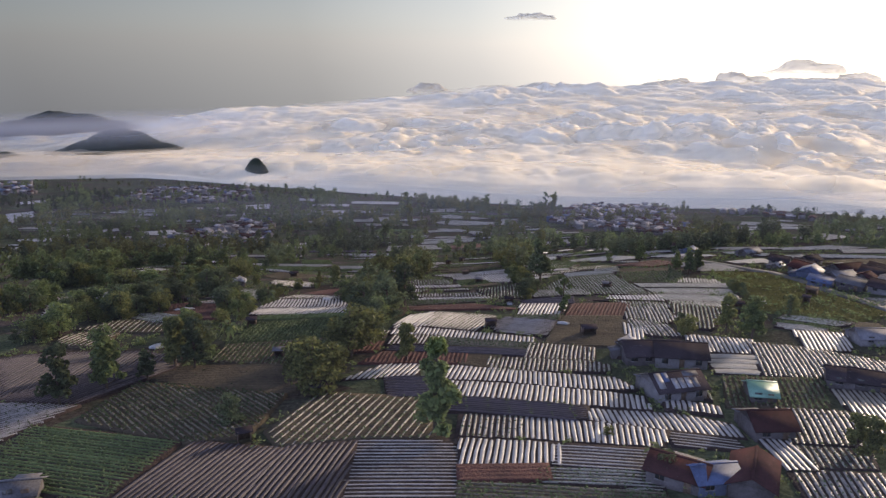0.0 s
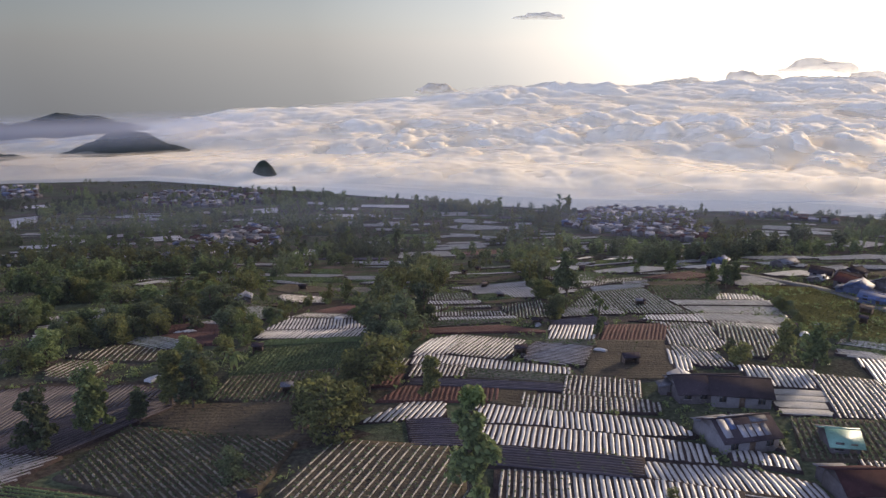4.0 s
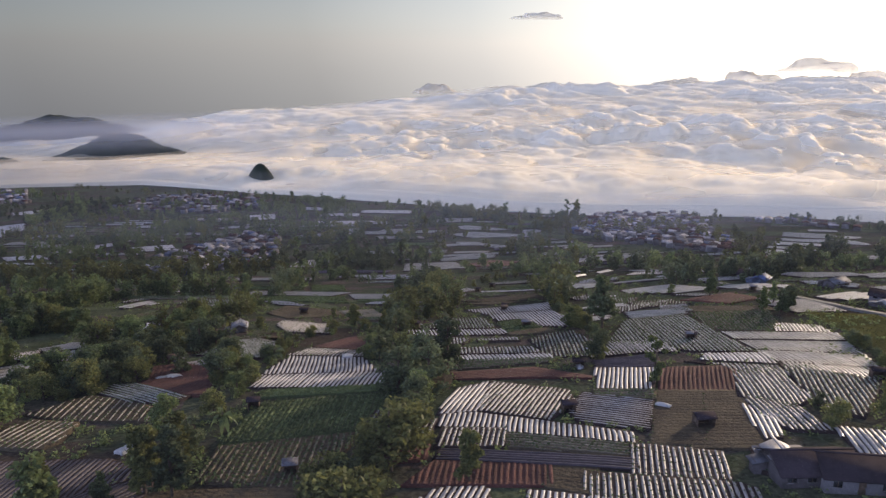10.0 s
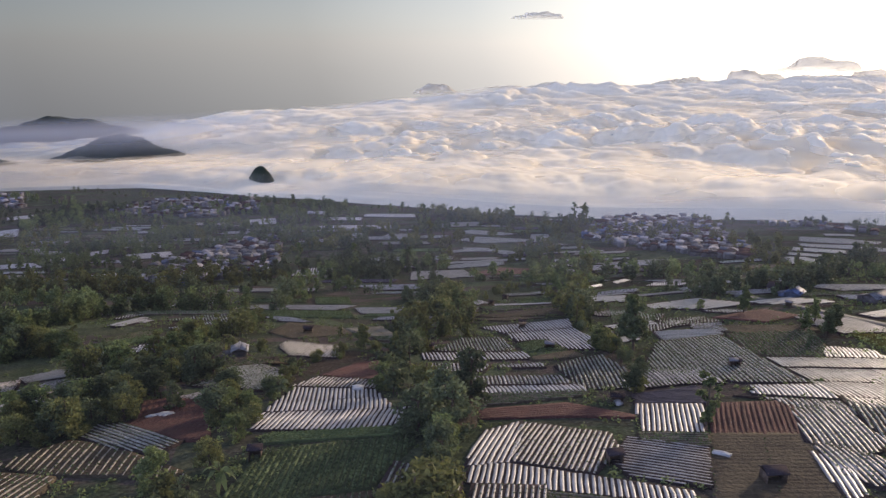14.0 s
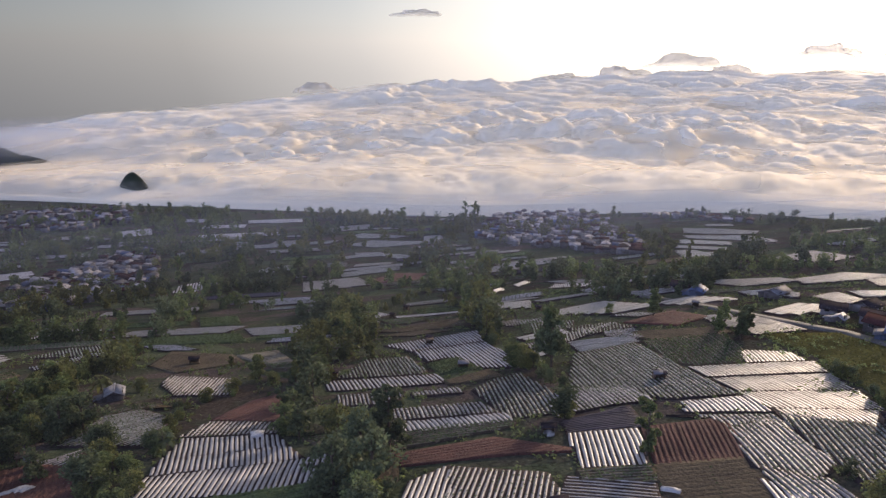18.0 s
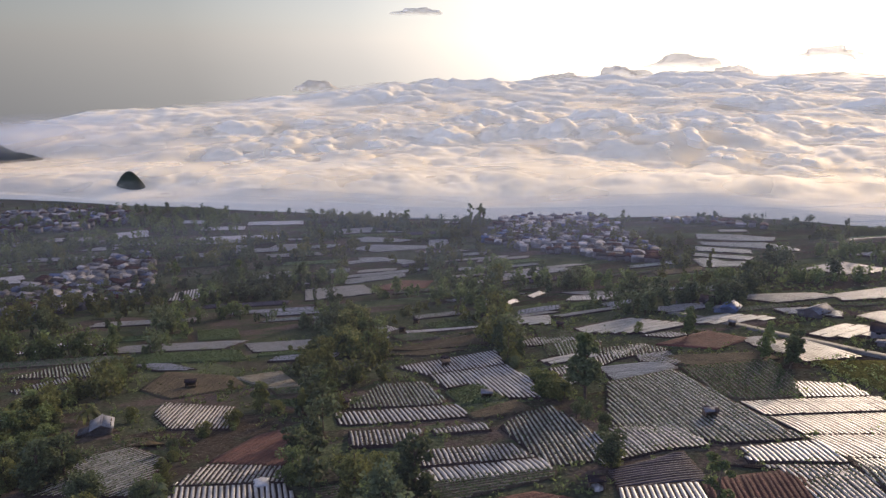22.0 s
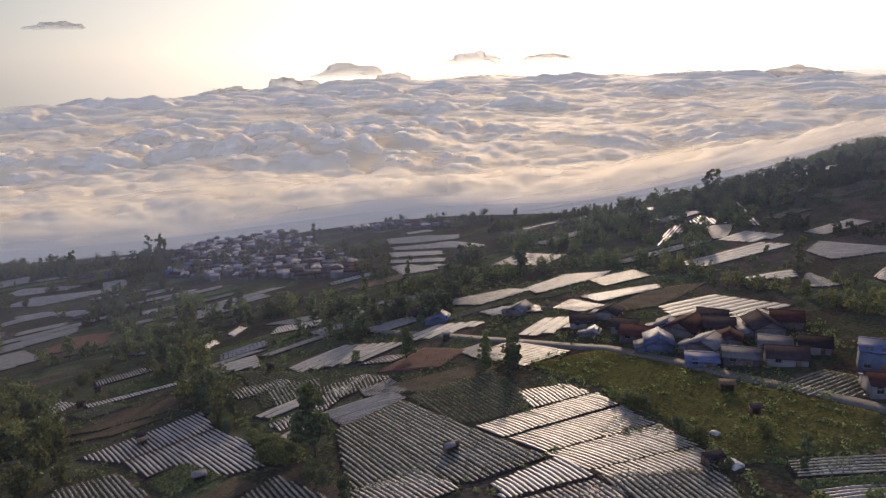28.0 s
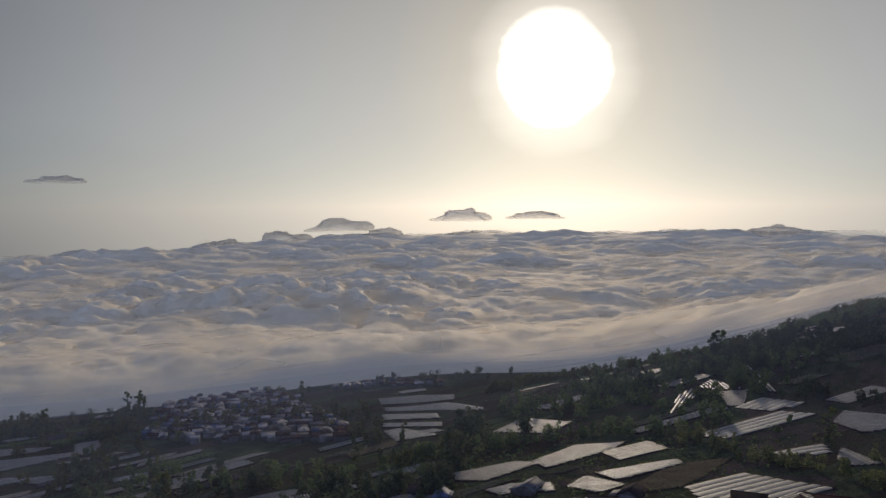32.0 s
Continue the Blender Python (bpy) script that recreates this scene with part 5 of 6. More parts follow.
plant("column", 19.6, 98.5, 15.1)
plant("airy", -36.9, 120.6, 10.3)
plant("airy", -31.0, 126.5, 11.7)
plant("airy", -25.3, 131.3, 5.6)
plant("airy", -21.6, 137.7, 10.2)
plant("airy", -18.0, 136.2, 9.8)
plant("round", -9.8, 108.0, 5.2)
plant("round", -22.2, 158.8, 7.2)
plant("round", 2.9, 119.9, 10.4)
plant("round", 6.6, 125.7, 7.6)
plant("round", 0.8, 131.1, 7.4)
plant("airy", 20.7, 132.1, 8.0)
plant("round", 82.5, 139.6, 5.1)
plant("airy", 90.8, 138.0, 9.1)
plant("airy", 93.6, 133.1, 9.5)
plant("round", 120.2, 156.9, 4.6)
plant("round", 59.2, 78.5, 3.1)
plant("palm", 46.3, 82.0, 4.4)
plant("round", 45.4, 78.0, 4.2)
plant("round", 43.8, 92.7, 2.1)
plant("airy", 74.2, 77.1, 7.0)
plant("airy", 74.9, 80.6, 6.0)
plant("airy", -34.4, 138.9, 6.4)
plant("airy", -26.8, 137.2, 4.3)
plant("airy", -21.4, 140.1, 8.9)
plant("airy", -18.8, 146.9, 8.2)
plant("round", -18.1, 150.9, 6.2)
plant("palm", -13.5, 159.1, 5.2)
plant("palm", 7.5, 130.5, 3.6)
plant("round", -12.5, 177.1, 5.3)
plant("round", -10.4, 184.3, 5.0)
plant("round", -15.5, 166.5, 6.0)
plant("round", 4.6, 130.4, 6.4)
plant("round", 1.1, 131.1, 4.8)
plant("round", 10.7, 138.2, 11.5)
plant("round", 13.9, 143.4, 9.4)
plant("round", 7.6, 138.9, 6.4)
plant("round", 16.5, 151.9, 7.1)
plant("tall", 63.8, 164.5, 9.3)
plant("round", 85.1, 146.9, 3.3)
plant("airy", 28.4, 183.9, 11.3)
plant("round", 21.5, 190.7, 9.6)
plant("round", 22.5, 179.0, 10.7)
plant("round", 16.8, 172.8, 9.3)
plant("round", 22.0, 170.3, 10.1)
plant("airy", 77.5, 220.5, 14.0)
plant("tall", 113.7, 205.6, 5.0)
plant("airy", 124.6, 221.6, 7.0)
plant("airy", 129.8, 217.6, 7.6)
plant("airy", 124.9, 213.9, 7.4)
plant("round", -32.5, 261.8, 5.8)
plant("round", -20.1, 219.4, 9.2)
plant("round", -29.2, 224.0, 7.0)
plant("round", -23.6, 217.7, 9.0)
plant("palm", -20.0, 255.8, 5.1)
plant("palm", -6.2, 202.2, 5.0)
plant("round", -13.8, 197.6, 4.2)
plant("round", -11.0, 191.0, 5.0)
plant("round", -15.0, 190.6, 5.9)
plant("round", -11.4, 251.9, 3.8)
plant("round", -25.3, 198.2, 6.0)
plant("airy", 10.0, 269.7, 3.5)
plant("airy", 125.5, 249.4, 8.7)
plant("airy", 133.6, 229.6, 6.8)
plant("airy", 132.2, 221.2, 6.6)
plant("tall", 112.9, 147.6, 5.6)
plant("tall", 243.0, 199.9, 11.0)
plant("round", 120.1, 181.8, 3.7)
plant("round", 120.0, 263.5, 3.5)
plant("tall", 94.2, 585.3, 30.8)
plant("tall", 23.6, 649.5, 34.5)
plant("tall", 179.6, 671.3, 20.0)
plant("tall", 253.2, 691.9, 17.0)
plant("tall", -0.1, 497.4, 14.1)
plant("tall", 58.6, 461.2, 16.6)
plant("tall", 32.7, 491.5, 34.4)
plant("tall", 240.3, 654.1, 21.1)
plant("tall", 109.5, 693.3, 23.2)
plant("tall", 246.2, 696.3, 23.0)
plant("tall", 243.1, 668.1, 20.0)
plant("round", 185.9, 328.2, 6.0)
plant("tall", 378.6, 299.5, 15.1)
plant("tall", 384.8, 296.4, 13.7)
plant("tall", 720.7, 430.7, 16.5)

belt("bush", 7, 50, (-56, 188), (-51, 190), (-47, 200), (-41, 210), (-32, 210), (-29, 218), (-19, 230))
belt("bush", 8, 22, (-17, 178), (-16, 190), (-16, 211), (-15, 233))
belt("bush", 8, 40, (3, 130), (6, 137), (12, 146), (17, 157), (21, 172), (25, 194))
belt("bush", 7, 26, (17, 197), (14, 207), (15, 227), (26, 258), (33, 231), (34, 205))
belt("bush", 7, 26, (-11, 340), (9, 410), (29, 382), (46, 355), (48, 314), (53, 294))
belt("bush", 7, 24, (86, 305), (79, 256), (71, 213), (63, 190), (61, 183))
belt("bush", 4, 30, (81, 271), (76, 240), (75, 224), (70, 201), (68, 190))
belt("bush", 6, 34, (-31, 215), (-31, 237), (-28, 254), (-24, 284), (-16, 289), (-9, 327), (-3, 382))
belt("bush", 6, 30, (27, 322), (40, 314), (59, 326), (80, 357), (102, 377), (92, 301))
belt("bush", 6, 26, (20, 202), (26, 202), (29, 197), (19, 181), (20, 169))
belt("bush", 5, 18, (-9, 198), (-5, 212), (-2, 231), (10, 241))
belt("bush", 4, 26, (125, 193), (120, 179), (114, 168), (111, 161), (108, 155))
belt("tree", 8, 40, (135, 303), (139, 285), (160, 295), (155, 273), (161, 313), (128, 319))
belt("tree", 5.5, 60, (196, 336), (212, 321), (220, 298), (238, 285), (244, 258), (243, 235))
belt("tree", 5.5, 50, (241, 243), (220, 209), (216, 188), (201, 164), (223, 170), (230, 190))
belt("tree", 7.5, 70, (405, 660), (400, 576), (432, 543), (482, 526), (535, 507), (573, 498))
belt("tree", 6, 60, (294, 362), (282, 318), (283, 288), (268, 254), (261, 231), (268, 221))
belt("tree", 8, 46, (582, 517), (631, 494), (656, 467), (693, 459), (692, 431), (692, 380), (471, 246))
belt("tree", 5.5, 30, (288, 241), (308, 228), (302, 205), (295, 192))
belt("tree", 5.5, 40, (314, 308), (343, 344), (316, 350), (262, 324))
belt("tree", 8, 40, (156, 762), (197, 762), (242, 761), (245, 699), (204, 620), (170, 546))
belt("tree", 8, 36, (153, 526), (154, 457), (161, 412), (126, 355), (124, 417))
belt("tree", 8, 36, (91, 419), (108, 416), (124, 417), (108, 344), (104, 305))
belt("tree", 8, 30, (68, 366), (58, 350), (45, 308), (47, 287))
belt("tree", 9, 30, (82, 264), (86, 276), (91, 301), (93, 278))
belt("tree", 9, 80, (-72, 200), (-69, 217), (-57, 212), (-49, 231), (-37, 234), (-25, 256))
belt("tree", 9, 80, (-109, 309), (-90, 296), (-78, 315), (-62, 341), (-42, 336), (-21, 336))
belt("tree", 9, 70, (-164, 466), (-122, 405), (-102, 436), (-64, 383), (-45, 466), (-16, 417))
belt("tree", 8, 30, (-55, 168), (-49, 181), (-39, 189), (-34, 195))
belt("tree", 9, 46, (6, 175), (16, 201), (28, 254), (48, 336), (70, 446), (69, 517))
belt("tree", 8, 36, (-8, 338), (16, 457), (47, 490), (76, 484), (83, 441))
belt("tree", 9, 40, (66, 230), (89, 293), (117, 359), (157, 446), (139, 461))
belt("tree", 9, 60, (168, 435), (160, 352), (148, 271), (177, 287), (243, 346), (230, 288))
belt("tree", 6.5, 38, (-5, 835), (65, 804), (124, 788), (171, 780), (219, 773), (265, 759))
belt("tree", 6.5, 32, (265, 759), (323, 718), (367, 660), (413, 619), (468, 591), (525, 577))
belt("tree", 6.5, 34, (-346, 1104), (-275, 1048), (-203, 961), (-133, 914), (-67, 871), (-5, 825))
belt("tree", 8, 40, (-207, 738), (-160, 748), (-112, 695), (-62, 665), (-14, 619))
belt("tree", 8, 40, (-326, 959), (-253, 912), (-191, 845), (-215, 701))
belt("tree", 8, 40, (-2, 545), (14, 566), (53, 643), (84, 606), (68, 556))
belt("tree", 8, 36, (97, 636), (162, 666), (192, 620), (153, 512), (121, 395))
belt("tree", 8, 46, (163, 491), (166, 456), (154, 395), (177, 392), (158, 334), (176, 334))
belt("tree", 8, 30, (296, 498), (240, 397), (181, 321), (188, 303), (210, 299))
belt("tree", 8, 24, (38, 581), (34, 503), (57, 468), (81, 499))
belt("tree", 8, 60, (-91, 292), (-81, 305), (-73, 321), (-77, 357), (-98, 376), (-120, 382))
belt("tree", 8, 36, (-74, 246), (-72, 259), (-66, 262), (-55, 251))
belt("bush", 7, 40, (-39, 206), (-37, 216), (-34, 224), (-29, 229), (-24, 238))
belt("bush", 8, 40, (-53, 197), (-45, 199), (-38, 201), (-35, 205))
belt("tree", 7, 30, (-35, 253), (-30, 275), (-25, 281), (-18, 274), (-18, 315))
belt("tree", 7, 30, (-11, 316), (-5, 364), (-1, 394), (-15, 395))
belt("tree", 7, 40, (13, 394), (34, 409), (49, 390), (59, 359), (62, 320), (48, 295))
belt("tree", 8, 60, (55, 403), (63, 368), (59, 317), (47, 272), (36, 263), (39, 314), (29, 275))
belt("tree", 7, 24, (14, 250), (21, 243), (28, 242), (29, 267))


def scattered_wood(count, tall, x0, y0, x1, y1):
    """Loose trees over a wide stretch of the valley."""
    way = [(tree_rng.uniform(x0, x1), tree_rng.uniform(y0, y1)) for _ in range(14)]
    belt("tree", tall, count, *way)


for area in ((-220, 520, 120, 640), (-220, 640, 120, 800), (60, 480, 330, 640), (100, 640, 420, 820), (-300, 760, 150, 900), (250, 560, 520, 760), (-160, 420, 80, 520),
             (380, 330, 640, 480), (450, 260, 700, 380),
             (-200, 380, -20, 480), (-260, 480, -90, 620), (-280, 600, -40, 740), (-330, 720, -150, 900), (-130, 600, 60, 760), (120, 660, 210, 760)):
    scattered_wood(75, 8, *area)
for area in ((330, 190, 480, 330), (470, 200, 640, 330), (330, 330, 520, 440), (520, 320, 690, 440), (290, 250, 400, 330), (420, 150, 600, 230)):
    scattered_wood(170, 6.2, *area)


# ---- houses and huts ----
def box(x0, y0, z0, x1, y1, z1):
    v = np.array([(x, y, z) for z in (z0, z1) for x, y in ((x0, y0), (x1, y0), (x1, y1), (x0, y1))], float)
    return v, np.array([(3, 2, 1, 0), (4, 5, 6, 7), (0, 1, 5, 4), (1, 2, 6, 5), (2, 3, 7, 6), (3, 0, 4, 7)])


ROOFS = {"dark": ("dark weathered tile roof", DARK_TILE), "red": ("dark red tile roof", RED_TILE), "grey": ("grey corrugated metal roof", TIN),
         "white": ("bright metal sheet roof", BRIGHT_TIN), "pale": ("pale weathered roof", PALE_ROOF), "blue": ("blue-painted metal roof", BLUE_TIN), "green": ("pale green roof", GREEN_TIN),
         "panel": ("roof of pale sheets and dark tiles", DARK_TILE)}


def roof_side(w, d, eave, top, sign, over=0.5, thick=0.12):
    """One pitch of a gable roof whose ridge runs along x."""
    y0, y1 = sign * (d / 2 + over), 0
    lower = eave - over * (top - eave) / (d / 2)
    a, b = w / 2 + over, thick
    v = np.array([(-a, y0, lower), (a, y0, lower), (a, y1, top), (-a, y1, top), (-a, y0, lower + b), (a, y0, lower + b), (a, y1, top + b), (-a, y1, top + b)])
    f = np.array([(3, 2, 1, 0), (4, 5, 6, 7), (0, 1, 5, 4), (1, 2, 6, 5), (2, 3, 7, 6), (3, 0, 4, 7)])
    return v, f if sign < 0 else f[:, ::-1]


def house_parts(w, d, h, roof, storeys=1, plain=False):
    top = h + d * (0.17 if plain else 0.24)
    plaster = BLUE_PLASTER if roof == "blue" else (PLASTER, PALE_PLASTER, PLASTER)[int(w * 10 + d * 7 + len(roof)) % 3]
    thing = [("wall", *box(-w / 2, -d / 2, -1.5, w / 2, d / 2, h), plaster)]
    for x in (-w / 2, w / 2):
        s = 0.12 if x < 0 else -0.12
        thing.append(("gable", np.array([(x, -d / 2, h), (x, d / 2, h), (x, 0.15, top), (x, -0.15, top), (x + s, -d / 2, h), (x + s, d / 2, h), (x + s, 0.15, top), (x + s, -0.15, top)]),
                      np.array([(0, 1, 2, 3), (7, 6, 5, 4), (0, 4, 5, 1), (1, 5, 6, 2), (3, 2, 6, 7), (0, 3, 7, 4)]), plaster))
    for sign in (-1, 1):
        thing.append(("roof", *roof_side(w, d, h, top, sign), ROOFS[roof][1]))
    thing.append(("ridge_cap", *box(-w / 2 - 0.5, -0.18, top + 0.05, w / 2 + 0.5, 0.18, top + 0.2), ROOFS[roof][1]))
    if roof == "panel":
        # pale sheets laid over the dark pitch that looks over the fields
        for i, (u0, u1, q0, q1, mat) in enumerate(((0.02, 0.16, 0.1, 0.95, BRIGHT_TIN), (0.18, 0.30, 0.45, 0.95, BLUE_TIN), (0.33, 0.44, 0.05, 0.6, BRIGHT_TIN), (0.47, 0.58, 0.05, 0.6, BRIGHT_TIN),
                                                   (0.61, 0.72, 0.05, 0.6, BRIGHT_TIN), (0.75, 0.86, 0.05, 0.6, TIN), (0.62, 0.95, 0.66, 0.96, TIN))):
            for sign in (-1, 1):
                v, f = roof_side(w * (u1 - u0), d, h, top, sign, 0.0, 0.05)
                v = v + (w * ((u0 + u1) / 2 - 0.5), 0, 0.15)
                low, high = v[0].copy(), v[2].copy()
                for j, q in ((0, q0), (1, q0), (2, q1), (3, q1), (4, q0), (5, q0), (6, q1), (7, q1)):
                    v[j][1] = low[1] + (high[1] - low[1]) * q
                    v[j][2] = low[2] + (high[2] - low[2]) * q + (0.05 if j > 3 else 0)
                thing.append(("roof_sheet", v, f, mat))
    if plain:
        return thing
    a, e = w * 0.3, h * 0.72
    thing.append(("annex_wall", *box(-w / 2 + 0.3, d / 2, -1.5, -w / 2 + 0.3 + 2 * a, d / 2 + 2.2, e - 0.3), plaster))
    v, f = box(-w / 2, d / 2 + 0.02, 0, -w / 2 + 0.6 + 2 * a, d / 2 + 2.7, 0.1)
    v[:, 2] += e + 0.1 - (v[:, 1] - d / 2) * 0.25
    thing.append(("annex_roof", v, f, TIN))
    n = max(2, int(w / 2.6))
    for level in range(storeys):
        z = 0.9 + level * 3
        for i in range(n):
            x = -w / 2 + (i + 0.5) * w / n
            if i == n // 2 and level == 0:
                thing.append(("door", *box(x - 0.45, -d / 2 - 0.06, -0.1, x + 0.45, -d / 2 + 0.05, 2.0), WOOD))
                thing.append((">door_handle", *box(x + 0.3, -d / 2 - 0.12, 0.95, x + 0.38, -d / 2 - 0.06, 1.1), TIN))
            else:
                thing.append(("window", *box(x - 0.55, -d / 2 - 0.05, z, x + 0.55, -d / 2 + 0.05, z + 1.2), GLASS))
                thing.append((">sill", *box(x - 0.65, -d / 2 - 0.16, z - 0.1, x + 0.65, -d / 2 - 0.05, z), PALE_PLASTER))
                thing.append((">mullion", *box(x - 0.03, -d / 2 - 0.09, z, x + 0.03, -d / 2 - 0.05, z + 1.2), WOOD))
    return thing


house_rng = np.random.default_rng(77)
HOUSE_MODELS = {}


def house(x, y, yaw, w, d, h, roof, label="", plain=False):
    w, d, h = w * 0.76, d * 0.85, h * 0.60
    key = (w, d, h, roof, plain)
    if key not in HOUSE_MODELS:
        HOUSE_MODELS[key] = []
        for name, v, f, mat in house_parts(w, d, h - 0.4, roof, 2 if h > 3.7 else 1, plain):
            ob = quick_mesh(name.strip(">"), v, f, [mat])
            HOUSE_MODELS[key].append((name, ob.data))
            bpy.data.objects.remove(ob)
    thing = tagged(new("house"), label or f"plastered village house with a {ROOFS[roof][0]}", "house")
    thing.location = (x, y, float(height(x, y)) + 0.3)
    thing.rotation_euler = (0, 0, radians(yaw + house_rng.normal(0, 14 if plain or y > 180 else 5) + (90 if not plain and y > 180 and house_rng.random() < 0.4 else 0)))
    holder = None
    for name, me in HOUSE_MODELS[key]:
        ob = new(name.strip(">"), me)
        if name[0] == ">":
            ob.parent = holder
        else:
            ob.parent = thing
            holder = ob
    return thing


def hut(x, y, yaw, w, d):
    """A field shelter: four posts, low board walls and a tin lean-to roof."""
    w, d = w * 0.7, d * 0.7
    thing = tagged(new("field_hut"), "small wooden field hut with a tin roof", "hut")
    thing.location = (x, y, float(height(x, y)) + 0.25)
    thing.rotation_euler = (0, 0, radians(yaw))
    for sx in (-1, 1):
        for sy in (-1, 1):
            quick_mesh("post", *box(sx * w / 2 - 0.06, sy * d / 2 - 0.06, -0.4, sx * w / 2 + 0.06, sy * d / 2 + 0.06, 1.9), [WOOD], thing)
    quick_mesh("back_wall", *box(-w / 2, d / 2 - 0.05, 0, w / 2, d / 2, 1.7), [WOOD], thing)
    quick_mesh("side_wall", *box(-w / 2, -d / 2, 0, -w / 2 + 0.05, d / 2, 1.5), [WOOD], thing)
    quick_mesh("side_wall", *box(w / 2 - 0.05, -d / 2, 0, w / 2, d / 2, 1.5), [WOOD], thing)
    mat = (DARK_TILE, WOOD, TIN, DARK_TILE)[int(house_rng.integers(4))]
    for sign in (-1, 1):
        quick_mesh("roof", *roof_side(w, d, 1.8, 1.8 + d * 0.22, sign, 0.3, 0.05), [mat], thing)


village_count = [0]


def village(count, *corners):
    """A crowded village; past a good two hundred and fifty houses the rest are one mass of roofs."""
    poly = ordered(corners)
    lo, hi = poly.min(0), poly.max(0)
    done, mass = [], {}
    for _ in range(count * 40):
        p = house_rng.uniform(lo, hi)
        if len(done) >= count or not inside(poly, p[0], p[1]) or any(np.hypot(*(p - q)) < 5.4 for q in done):
            continue
        done.append(p)
        w, d, h = [(9, 5, 4.2), (11, 6, 5), (8, 5, 5), (6, 5, 7)][int(house_rng.integers(4))]
        roof = str(house_rng.choice(["pale", "pale", "pale", "grey", "grey", "grey", "dark", "red", "red", "blue", "dark"]))
        yaw = -35 + 90 * int(house_rng.random() < 0.3) + house_rng.normal(0, 10)
        village_count[0] += 1
        if village_count[0] <= 255 and len(done) <= 125:
            house(p[0], p[1], yaw, w, d, h, roof, plain=True)["group"] = "village houses"
            continue
        turn = Matrix.Rotation(radians(yaw), 3, "Z")
        for _, v, f, mat in house_parts(w * 0.76, d * 0.85, h * 0.6 - 0.4, roof, 1, True):
            mass.setdefault(mat, []).append((v @ np.array(turn).T + (p[0], p[1], float(height(*p)) + 0.3), f))
    if mass:
        v, f = gather([bit for bits in mass.values() for bit in bits])
        slot = np.concatenate([np.full(sum(len(q) for _, q in bits), i) for i, bits in enumerate(mass.values())])
        tagged(quick_mesh("distant_houses", v, f, list(mass), slot=slot), "crowded distant village of low houses with tin and tile roofs", "village", kind="stuff")


house(66.5, 124.8, -11, 14, 8, 4, "dark")
house(70.8, 121.8, -16, 12, 8, 4.5, "dark")
house(61.3, 106.3, -12, 11, 8, 4.5, "panel")
house(74.3, 101.6, -12, 5, 6, 3.5, "green")
house(67.0, 89.2, -12, 7.5, 7, 4, "red")
house(50.0, 75.5, -2, 7, 5, 4, "blue")
house(46.8, 77.7, -42, 9, 6, 4, "red")
house(55.0, 74.5, 48, 10, 6, 4, "red")
house(93.4, 104.8, -22, 9, 6, 3.5, "dark")
house(96.2, 102.8, -32, 9, 6, 3.5, "dark")
house(117.3, 126.6, -12, 10, 6, 3.5, "grey")
house(-16.5, 246.0, -25, 5, 4, 3.4, "white", "small plastered field house with a bright metal roof")
house(63.6, 127.4, 75, 4, 3.6, 5.0, "white", "narrow house with a bright metal sheet roof")
house(-32.6, 89.1, 8, 5, 4, 3, "grey")
house(164.2, 210.7, -44, 8, 6, 4, "dark")
house(159.0, 203.5, -64, 10, 7, 4, "red")
house(154.9, 195.8, -64, 9, 7, 4, "blue")
house(167.9, 196.0, -69, 12, 8, 4.5, "red")
house(157.5, 185.6, -64, 9, 7, 4, "grey")
house(163.5, 183.4, -64, 6, 6, 4, "red")
house(153.4, 176.1, -59, 9, 6, 4, "grey")
house(163.9, 173.6, -64, 8, 6, 4, "grey")
house(175.1, 180.9, -64, 11, 8, 5, "dark")
house(182.8, 178.9, -59, 9, 7, 5, "red")
house(157.7, 168.7, -54, 10, 7, 4, "dark")
house(173.2, 190.8, -69, 9, 7, 4, "dark")
house(179.8, 195.6, -69, 9, 7, 4, "dark")
house(148.0, 182.0, -64, 8, 5, 3.5, "blue")
house(162.4, 153.9, -59, 7, 7, 8, "blue")
house(149.4, 148.4, -59, 7, 6, 5, "red")
house(158.1, 215.7, -64, 4, 3, 2.5, "white")
house(170.8, 250.4, -54, 9, 5, 3.5, "grey")
house(156.9, 269.6, -54, 7, 5, 3, "blue")
house(175.0, 222.1, -59, 8, 6, 3.5, "dark")
house(160.4, 294.8, -54, 8, 6, 3.5, "dark")
house(159.6, 281.4, -54, 8, 6, 3.5, "dark")
house(164.7, 223.9, -59, 8, 6, 3.5, "dark")
house(168.3, 201.4, -69, 7, 6, 3.5, "grey")
house(167.7, 166.9, -59, 8, 6, 4, "dark")
house(170.0, 155.2, -59, 7, 5, 4, "grey")

hut(3.5, 117.8, 18, 3.5, 2.6)
hut(-2.9, 140.1, -2, 2.4, 2.2)
hut(-7.4, 100.8, 8, 2.6, 2.0)
hut(61.7, 143.6, -6, 4, 3)
hut(43.0, 154.3, -2, 3, 2.2)
hut(64.4, 268.4, -10, 2.4, 2.0)
hut(-17.1, 247.8, -5, 4, 3)
hut(1.1, 279.4, -10, 3.5, 2.6)
hut(89.1, 196.6, -15, 3, 2)
hut(54.7, 179.3, -20, 3, 2)
hut(-24.1, 345.3, -10, 2, 2)
hut(31.5, 243.5, -20, 3.2, 2.4)
hut(-9.1, 168.8, -6, 2.6, 2.4)
hut(-26.4, 204.0, 9, 2.4, 2.2)
hut(-28.0, 207.5, -0, 3, 2.4)
hut(136.7, 171.0, -54, 3.6, 3)
hut(106.7, 158.7, -24, 3.6, 2.6)
hut(128.2, 161.9, -44, 2.2, 2)
hut(141.8, 251.7, -44, 2.4, 2)
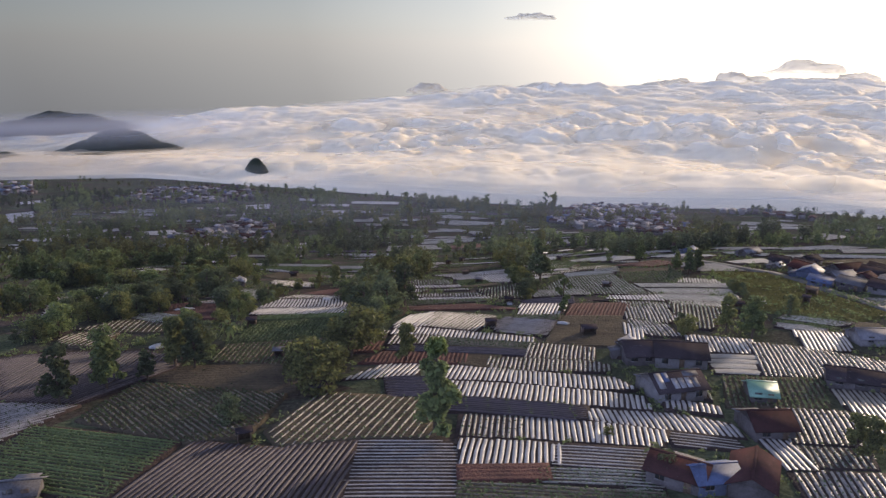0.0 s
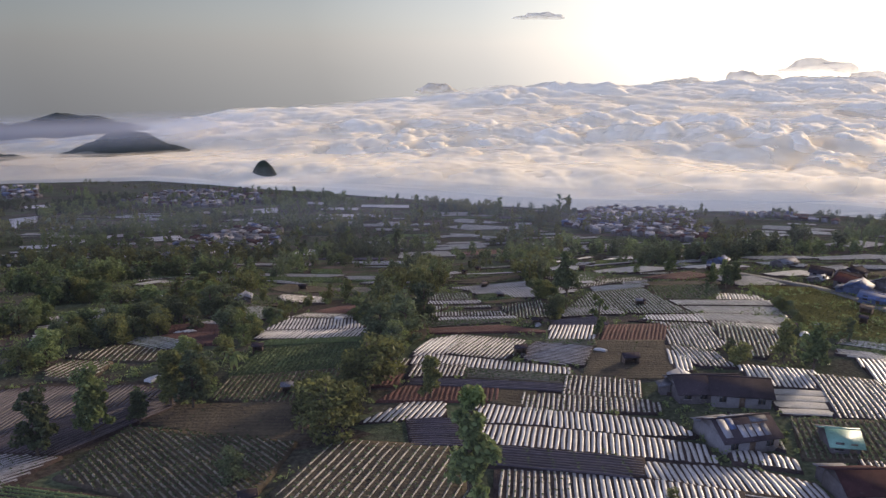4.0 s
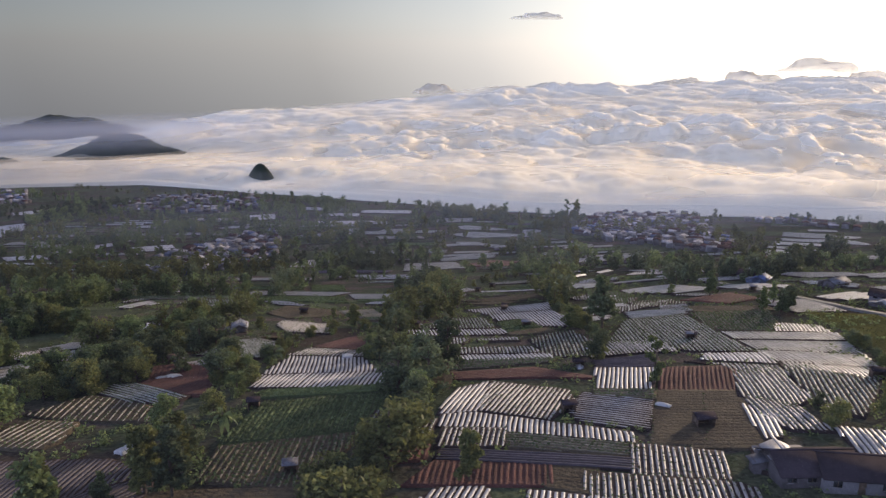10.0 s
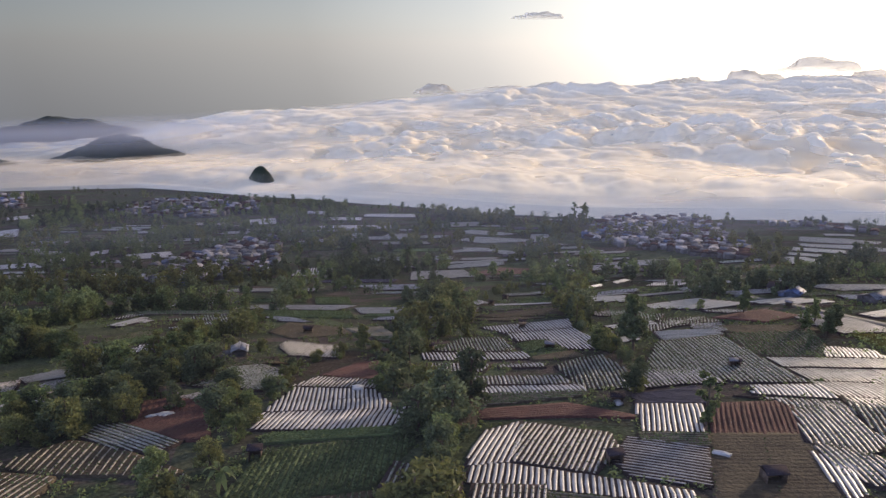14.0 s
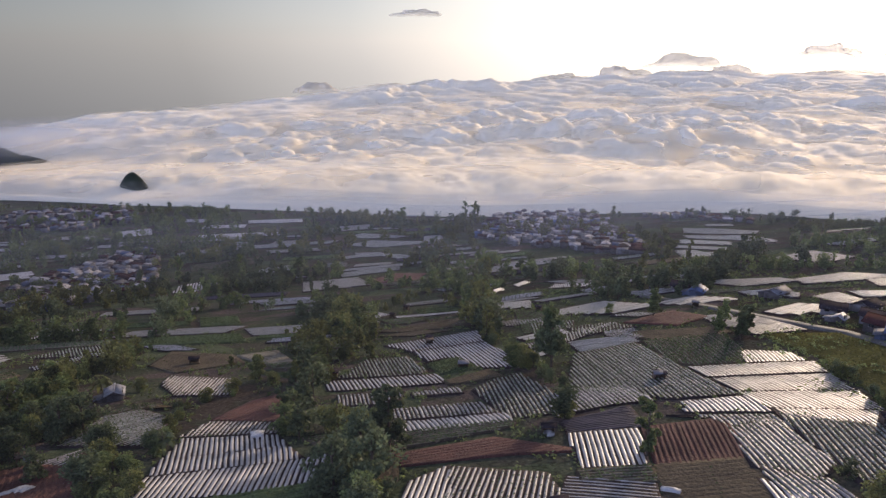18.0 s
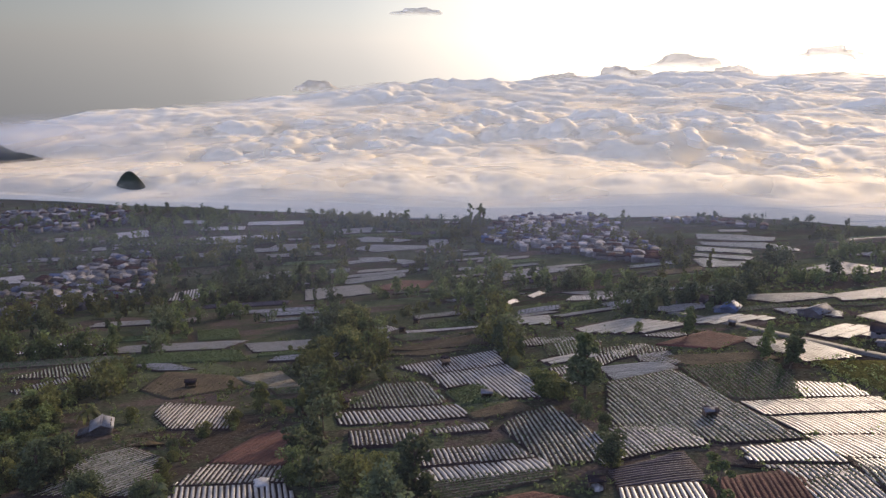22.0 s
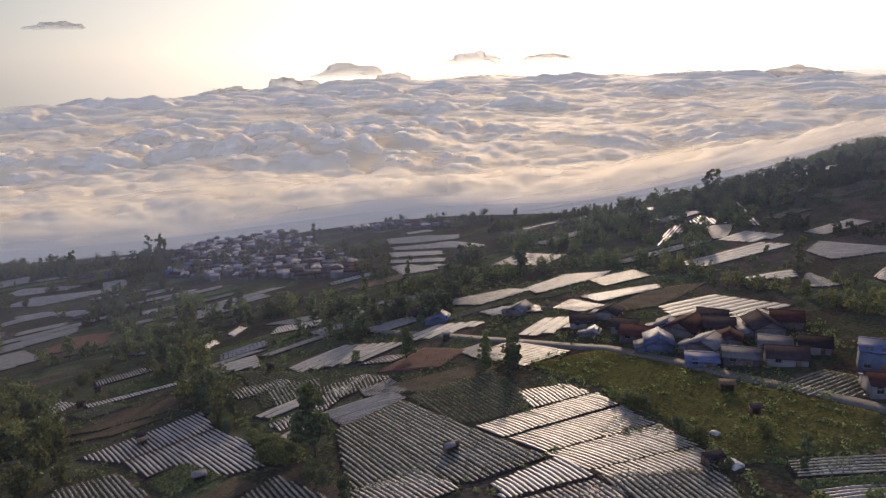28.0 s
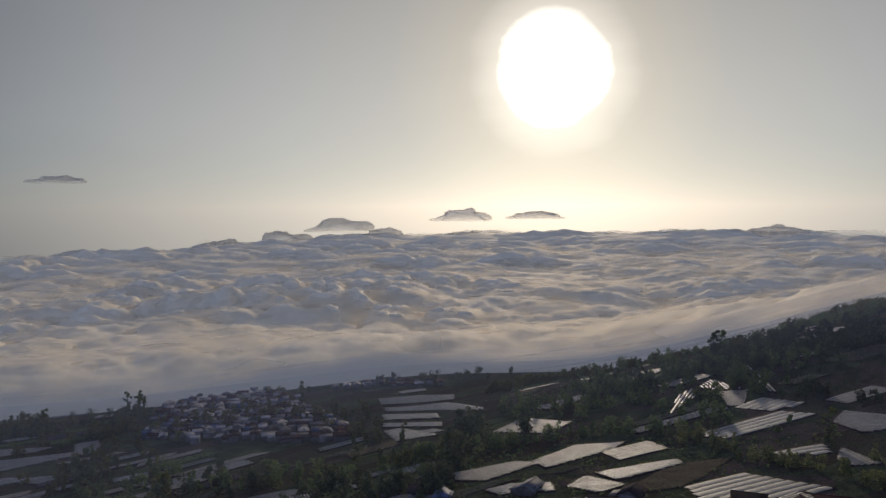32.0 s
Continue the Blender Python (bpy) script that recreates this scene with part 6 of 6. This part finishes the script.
hut(66.0, 272.9, -44, 2.4, 2)
hut(108.9, 287.8, -44, 2.4, 2)
hut(89.5, 196.7, -44, 3, 2)
hut(70.4, 326.4, -44, 2.4, 2)
hut(79.6, 339.1, -44, 2.4, 2)
hut(98.6, 321.3, -44, 3, 2.5)
hut(60.5, 232.5, -20, 3, 2.5)

village(300, (204, 567), (297, 738), (354, 691), (323, 577), (252, 431), (230, 407), (232, 492), (211, 520))
village(150, (-77, 449), (-82, 513), (-68, 555), (-39, 600), (-15, 620), (-11, 487), (-41, 454), (-58, 430))
village(150, (-178, 819), (-138, 890), (-37, 875), (-29, 785), (-76, 746), (-155, 783))
village(60, (222, 578), (297, 700), (320, 624), (282, 513), (232, 492))
village(24, (365, 606), (411, 588), (419, 530), (390, 564))
village(40, (-335, 980), (-300, 985), (-264, 870), (-290, 857))


# ---- loose sheets left on the fields ----
def sheet_heap(x, y, w, d, yaw):
    """A crumpled plastic sheet thrown over a low heap."""
    n, m = 13, 9
    u, v = np.meshgrid(np.linspace(-1, 1, n), np.linspace(-1, 1, m), indexing="ij")
    lump = np.array([noise.fractal((a * 1.7 + x, b * 1.7 + y, 0.3), 0.8, 2.0, 4) for a, b in zip(u.ravel(), v.ravel())]).reshape(u.shape)
    px, py = u * w / 2 * (1 + 0.18 * lump), v * d / 2 * (1 + 0.2 * np.roll(lump, 3))
    top = 0.3 * np.clip(1 - u ** 2, 0, 1) * np.clip(1 - v ** 2, 0, 1) + 0.1 * np.abs(lump)
    c, s = math.cos(radians(yaw)), math.sin(radians(yaw))
    gx, gy = x + c * px - s * py, y + s * px + c * py
    gz = height(gx, gy) + RAISE + 0.28
    under = np.stack([gx, gy, gz - 0.5], -1).reshape(-1, 3)
    over = np.stack([gx, gy, gz + top], -1).reshape(-1, 3)
    faces = np.array(sheet_faces(n, m))
    edge = [(i * m) for i in range(n)] + [(n - 1) * m + j for j in range(1, m)] + [i * m + m - 1 for i in range(n - 2, -1, -1)] + [j for j in range(m - 2, 0, -1)]
    skirt = np.array([(a, b, b + n * m, a + n * m) for a, b in zip(edge, edge[1:] + edge[:1])])
    tagged(quick_mesh("plastic_sheet", np.r_[over, under], np.r_[faces, skirt], [WHITE_SHEET], None, True), "crumpled white plastic sheet lying on a field", "plastic sheet")


sheet_heap(-25.7, 194.1, 2.2, 1.2, 43)
sheet_heap(-28.6, 193.6, 1.8, 0.9, 23)
sheet_heap(59.7, 153.1, 1.0, 2.6, 43)
sheet_heap(9.6, 204.2, 3.4, 2.2, 84)
sheet_heap(55.0, 179.8, 2.6, 1.4, 86)
sheet_heap(-26.7, 194.6, 2.4, 1.6, 33)
sheet_heap(108.4, 156.3, 2.6, 2.0, 70)
sheet_heap(-27.1, 153.8, 3.0, 1.8, 53)
sheet_heap(160.6, 200.0, 2.6, 1.6, 80)
sheet_heap(32.5, 248.2, 3.0, 1.6, 21)
sheet_heap(117.1, 163.5, 1.6, 1.0, 83)
sheet_heap(174.4, 220.7, 2.0, 1.4, 60)
